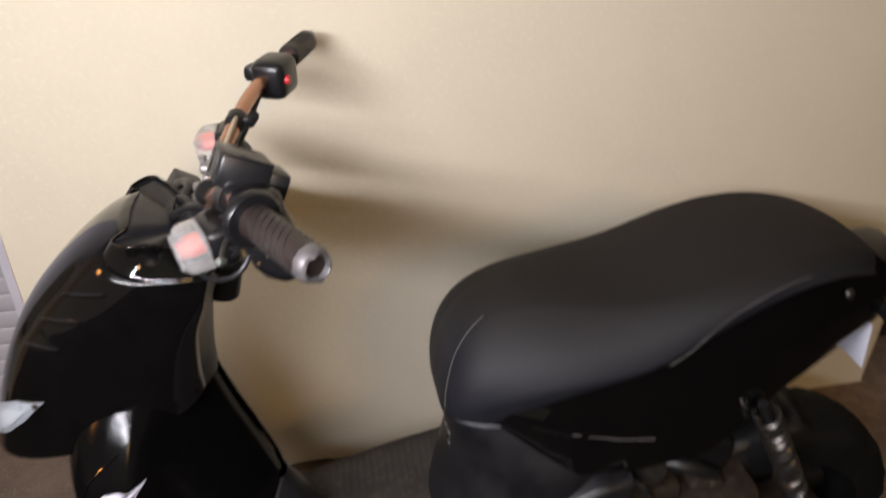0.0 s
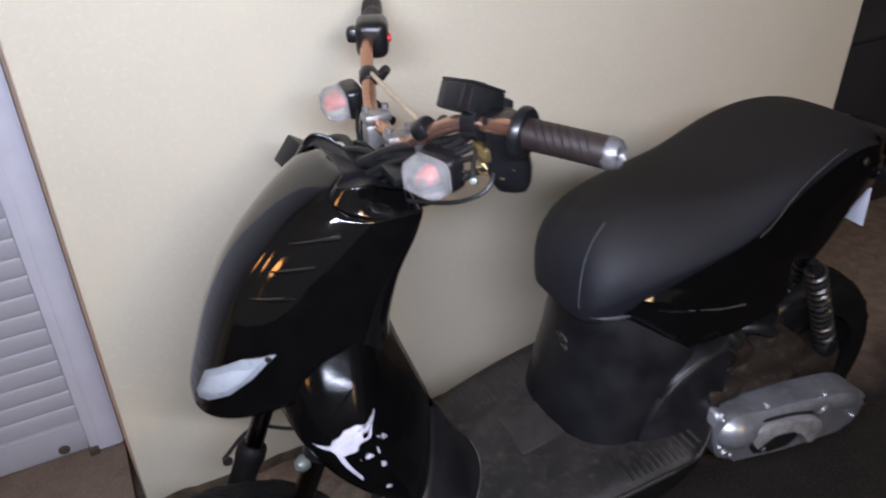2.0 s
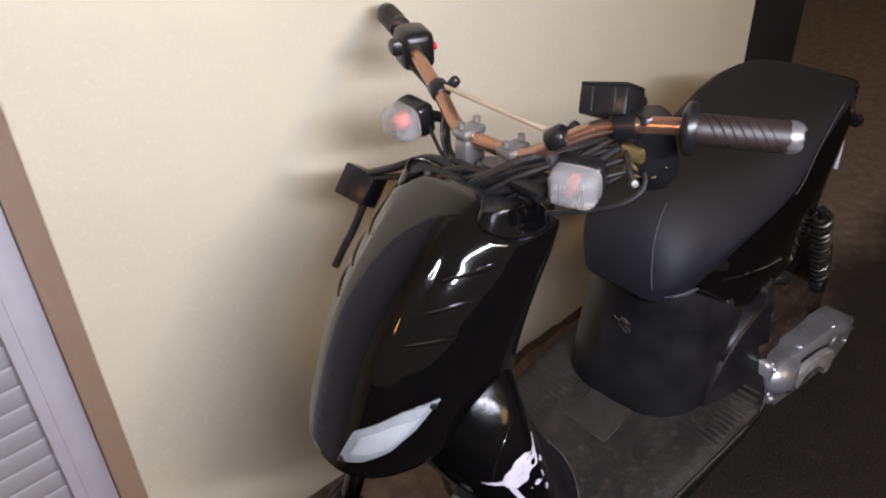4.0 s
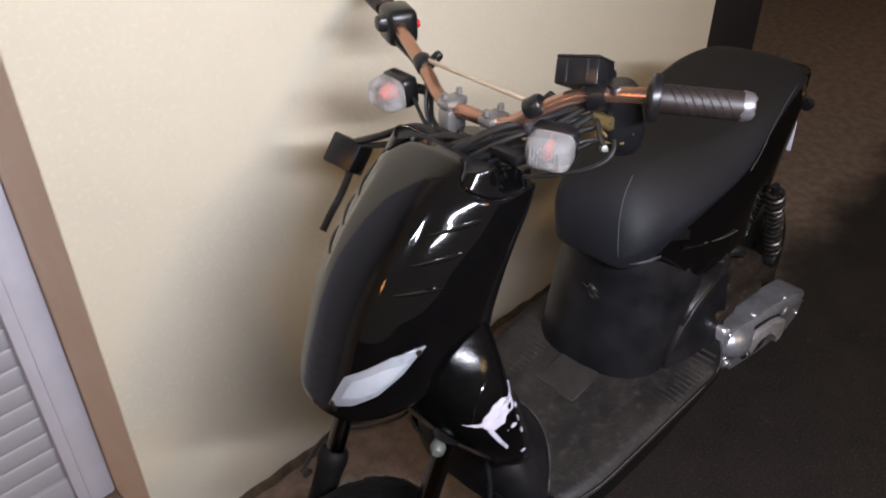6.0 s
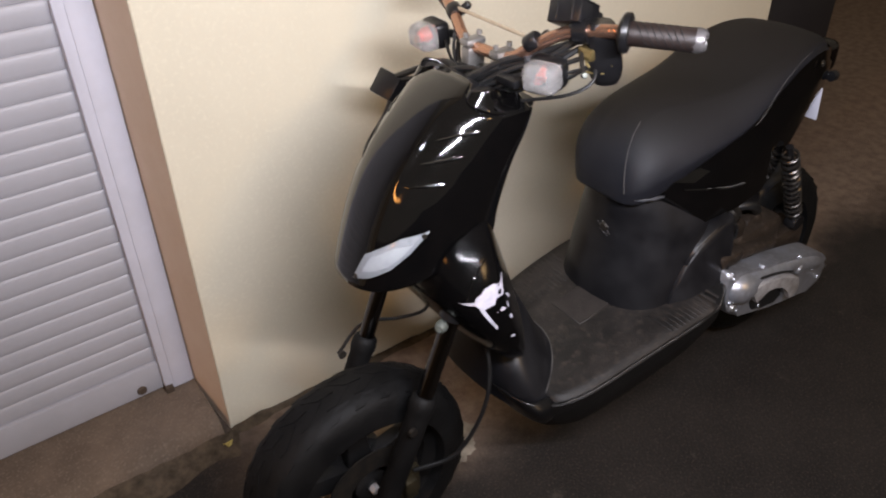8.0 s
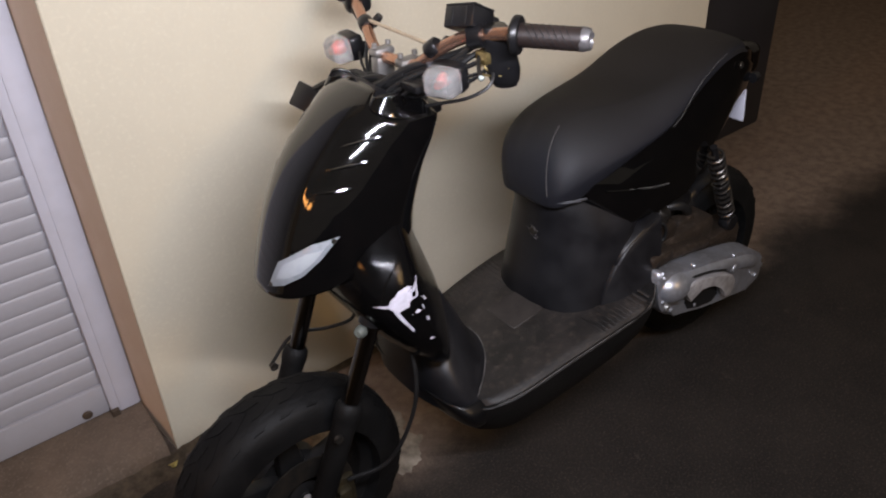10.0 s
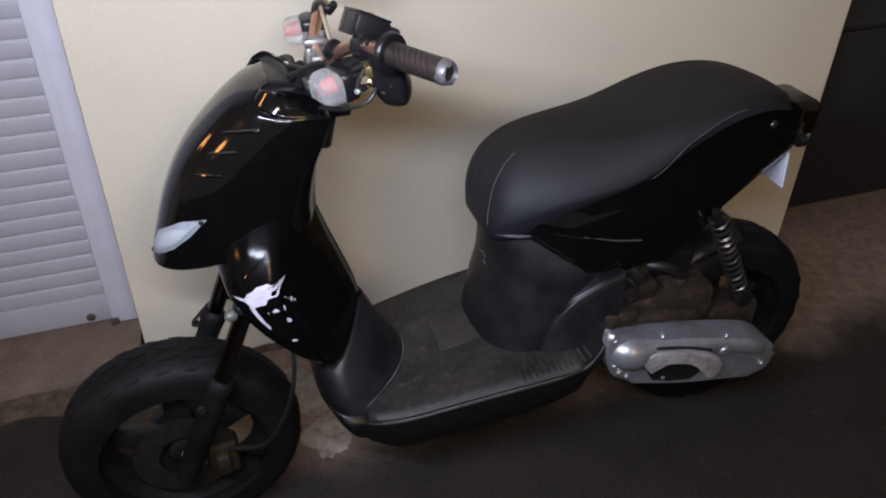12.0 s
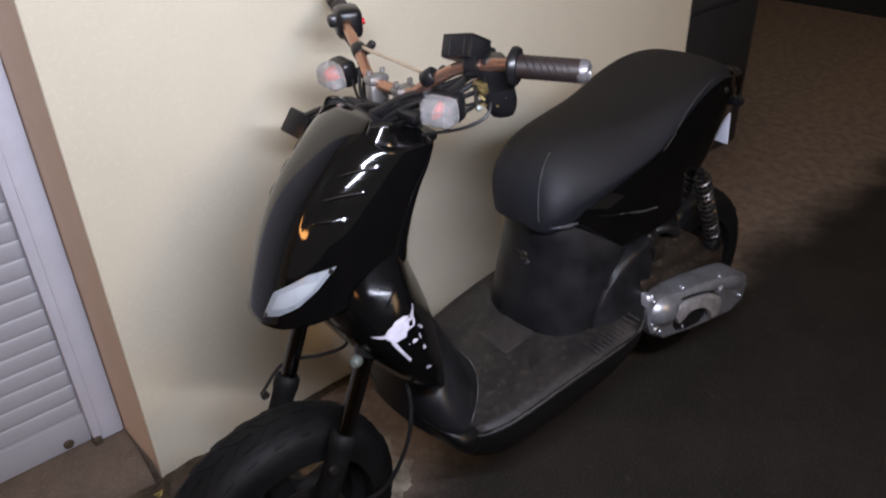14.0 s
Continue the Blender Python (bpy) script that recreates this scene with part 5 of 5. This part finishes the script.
cable((-0.470, -0.188, 0.886), (-0.466, -0.134, 0.913), (-0.441, -0.074, 0.940), (-0.444, -0.024, 0.928), (-0.45, 0.0, 0.89), r=0.008)
cable((-0.470, -0.192, 0.878), (-0.462, -0.125, 0.902), (-0.445, -0.070, 0.925), (-0.440, -0.020, 0.910), (-0.44, 0.0, 0.87), r=0.0065)
cable((-0.481, -0.184, 0.850), (-0.508, -0.184, 0.812), (-0.530, -0.184, 0.788), (-0.548, -0.184, 0.765), r=0.008)
cable((-0.478, -0.190, 0.858), (-0.498, -0.186, 0.824), (-0.520, -0.180, 0.802), r=0.006)
cable((-0.352, 0.150, 1.015), (-0.385, 0.11, 0.983), (-0.418, 0.05, 0.960), (-0.448, -0.005, 0.925), (-0.45, -0.03, 0.89), r=0.0065)
cable((-0.355, 0.155, 1.005), (-0.395, 0.12, 0.972), (-0.425, 0.07, 0.950), (-0.45, 0.02, 0.920), (-0.45, -0.01, 0.88), r=0.006)
cable((-0.36, 0.145, 0.995), (-0.40, 0.10, 0.955), (-0.418, 0.06, 0.935), (-0.42, 0.01, 0.915), (-0.42, -0.03, 0.88), r=0.005)
cable((-0.340, -0.235, 1.005), (-0.372, -0.13, 0.97), (-0.40, -0.09, 0.935), (-0.415, -0.05, 0.92), (-0.43, -0.02, 0.87), r=0.0055)
cable((-0.345, -0.230, 1.000), (-0.385, -0.12, 0.985), (-0.402, -0.10, 0.945), (-0.42, -0.06, 0.90), r=0.0045)
cable((-0.392, 0.150, 0.965), (-0.41, 0.11, 0.945), (-0.425, 0.07, 0.92), (-0.43, 0.03, 0.89), r=0.004)
cable((-0.395, -0.135, 0.95), (-0.41, -0.10, 0.935), (-0.42, -0.06, 0.91), r=0.004)
cable((-0.34, 0.17, 0.992), (-0.36, 0.19, 0.965), (-0.39, 0.17, 0.945), (-0.42, 0.11, 0.925), (-0.43, 0.05, 0.90), r=0.004)
cable((-0.44, 0.06, 0.905), (-0.455, 0.02, 0.93), (-0.455, -0.04, 0.935), (-0.44, -0.08, 0.905), r=0.009)
cable((-0.425, 0.07, 0.90), (-0.445, 0.05, 0.925), (-0.47, 0.0, 0.925), (-0.47, -0.05, 0.905), r=0.007)
cable((-0.462, -0.100, 0.895), (-0.455, -0.055, 0.930), (-0.432, -0.005, 0.945), (-0.425, 0.040, 0.925), (-0.43, 0.07, 0.895), r=0.0075)
cable((-0.458, -0.080, 0.890), (-0.448, -0.030, 0.918), (-0.430, 0.025, 0.930), (-0.410, 0.070, 0.945), (-0.385, 0.115, 0.975), r=0.0065)
cable((-0.440, -0.110, 0.900), (-0.425, -0.060, 0.935), (-0.412, -0.020, 0.925), (-0.415, 0.010, 0.895), r=0.006)
cable((-0.446, -0.020, 0.925), (-0.436, 0.015, 0.942), (-0.418, 0.048, 0.960), r=0.0135)
part("connector", join(slab(Q(-0.44, 0.105, 0.945), Q(-0.395, 0.060, 0.958), 0.003), slab(Q(-0.415, 0.135, 0.955), Q(-0.375, 0.085, 0.962), 0.003)), BLACK, scooter, "loose black connector plug")
part("connector", slab(Q(-0.455, -0.035, 0.905), Q(-0.425, -0.075, 0.925), 0.004, 2, Matrix.Rotation(0.5, 4, "Z")), BLACK, scooter)

# loose loom that sags from the left switches to the steering head
for pts, r in ((((-0.347, -0.578, 1.012), (-0.377, -0.532, 0.988), (-0.420, -0.482, 0.968), (-0.462, -0.425, 0.922), (-0.462, -0.400, 0.890)), 0.0075),
               (((-0.352, -0.590, 1.002), (-0.386, -0.540, 0.980), (-0.428, -0.492, 0.955), (-0.460, -0.440, 0.912), (-0.455, -0.410, 0.880)), 0.0055),
               (((-0.360, -0.600, 0.994), (-0.394, -0.552, 0.968), (-0.426, -0.504, 0.942), (-0.448, -0.460, 0.905)), 0.0050),
               (((-0.345, -0.610, 0.985), (-0.375, -0.575, 0.955), (-0.400, -0.530, 0.940), (-0.410, -0.480, 0.925)), 0.0045),
               (((-0.352, -0.604, 0.978), (-0.385, -0.565, 0.962), (-0.408, -0.520, 0.950), (-0.420, -0.470, 0.940), (-0.432, -0.430, 0.915)), 0.0032)):
    part("cable", tube([A(p) for p in pts], r * 0.78, 8, 6), CABLE, scooter)
part("connector", slab(A((-0.412, -0.562, 0.952)), A((-0.376, -0.532, 0.974)), 0.004, 2, Matrix.Rotation(0.6, 4, "Z")), BLACK, scooter)
part("connector", slab(A((-0.402, -0.535, 0.968)), A((-0.378, -0.505, 0.984)), 0.003, 2, Matrix.Rotation(-0.4, 4, "Z")), COLLAR, scooter, "loose grey connector plug")

# --- scraped patches on the leg shield, down to the pale plastic
def scrape(uv):
    uv = list(uv)
    if len(uv) > 10:      # a ragged edge
        edge = []
        for (a, c), (d, e) in zip(uv, uv[1:] + uv[:1]):
            for k in range(4):
                q = a + (d - a) * k / 4, c + (e - c) * k / 4
                w = noise.noise(Vector((q[0] * 90, q[1] * 90, 1.0))) if k else 0
                edge.append((q[0] + 0.010 * w, q[1] - 0.008 * w))
        uv = edge
    part("scrape", shield_shell.patch(list(uv), 0.0010, 0.002, 3, 3), PAINTCHIP, shield, "scraped patch of bare white plastic")


scrape(((0.688, 0.340), (0.650, 0.372), (0.635, 0.405), (0.600, 0.418), (0.585, 0.445), (0.545, 0.450), (0.517, 0.456), (0.480, 0.452), (0.450, 0.424), (0.400, 0.424), (0.335, 0.416),
        (0.400, 0.412), (0.455, 0.405), (0.480, 0.375), (0.520, 0.362), (0.545, 0.340), (0.600, 0.330), (0.625, 0.342)))
scrape(((0.475, 0.452), (0.512, 0.458), (0.530, 0.520), (0.550, 0.600), (0.535, 0.622), (0.515, 0.560)))
for u, v, w, h in ((0.612, 0.494, 0.014, 0.016), (0.645, 0.500, 0.006, 0.024), (0.690, 0.490, 0.010, 0.018), (0.703, 0.512, 0.006, 0.008), (0.640, 0.580, 0.014, 0.026),
                   (0.606, 0.712, 0.018, 0.009), (0.664, 0.450, 0.004, 0.006), (0.676, 0.470, 0.004, 0.005), (0.585, 0.500, 0.004, 0.004)):
    w, h = w * 0.62, h * 0.62
    scrape([(u + w * math.cos(a) * (1 + 0.3 * math.sin(3 * a + u * 40)), v + h * math.sin(a) * (1 + 0.3 * math.cos(2 * a + v * 30))) for a in (2 * math.pi * k / 9 for k in range(9))])
leaf = bmesh.new()
lv = [leaf.verts.new((-0.895 + 0.011 * math.cos(a) * (1 + 0.25 * math.sin(3 * a)), -0.060 + 0.007 * math.sin(a), 0.022 + 0.004 * math.cos(2 * a))) for a in (2 * math.pi * k / 14 for k in range(14))]
leaf.faces.new(lv)
lo = thicken(solo("leaf", leaf, LEAF, "small dry yellow leaf lying on the dirt", "leaf"), 0.0008)
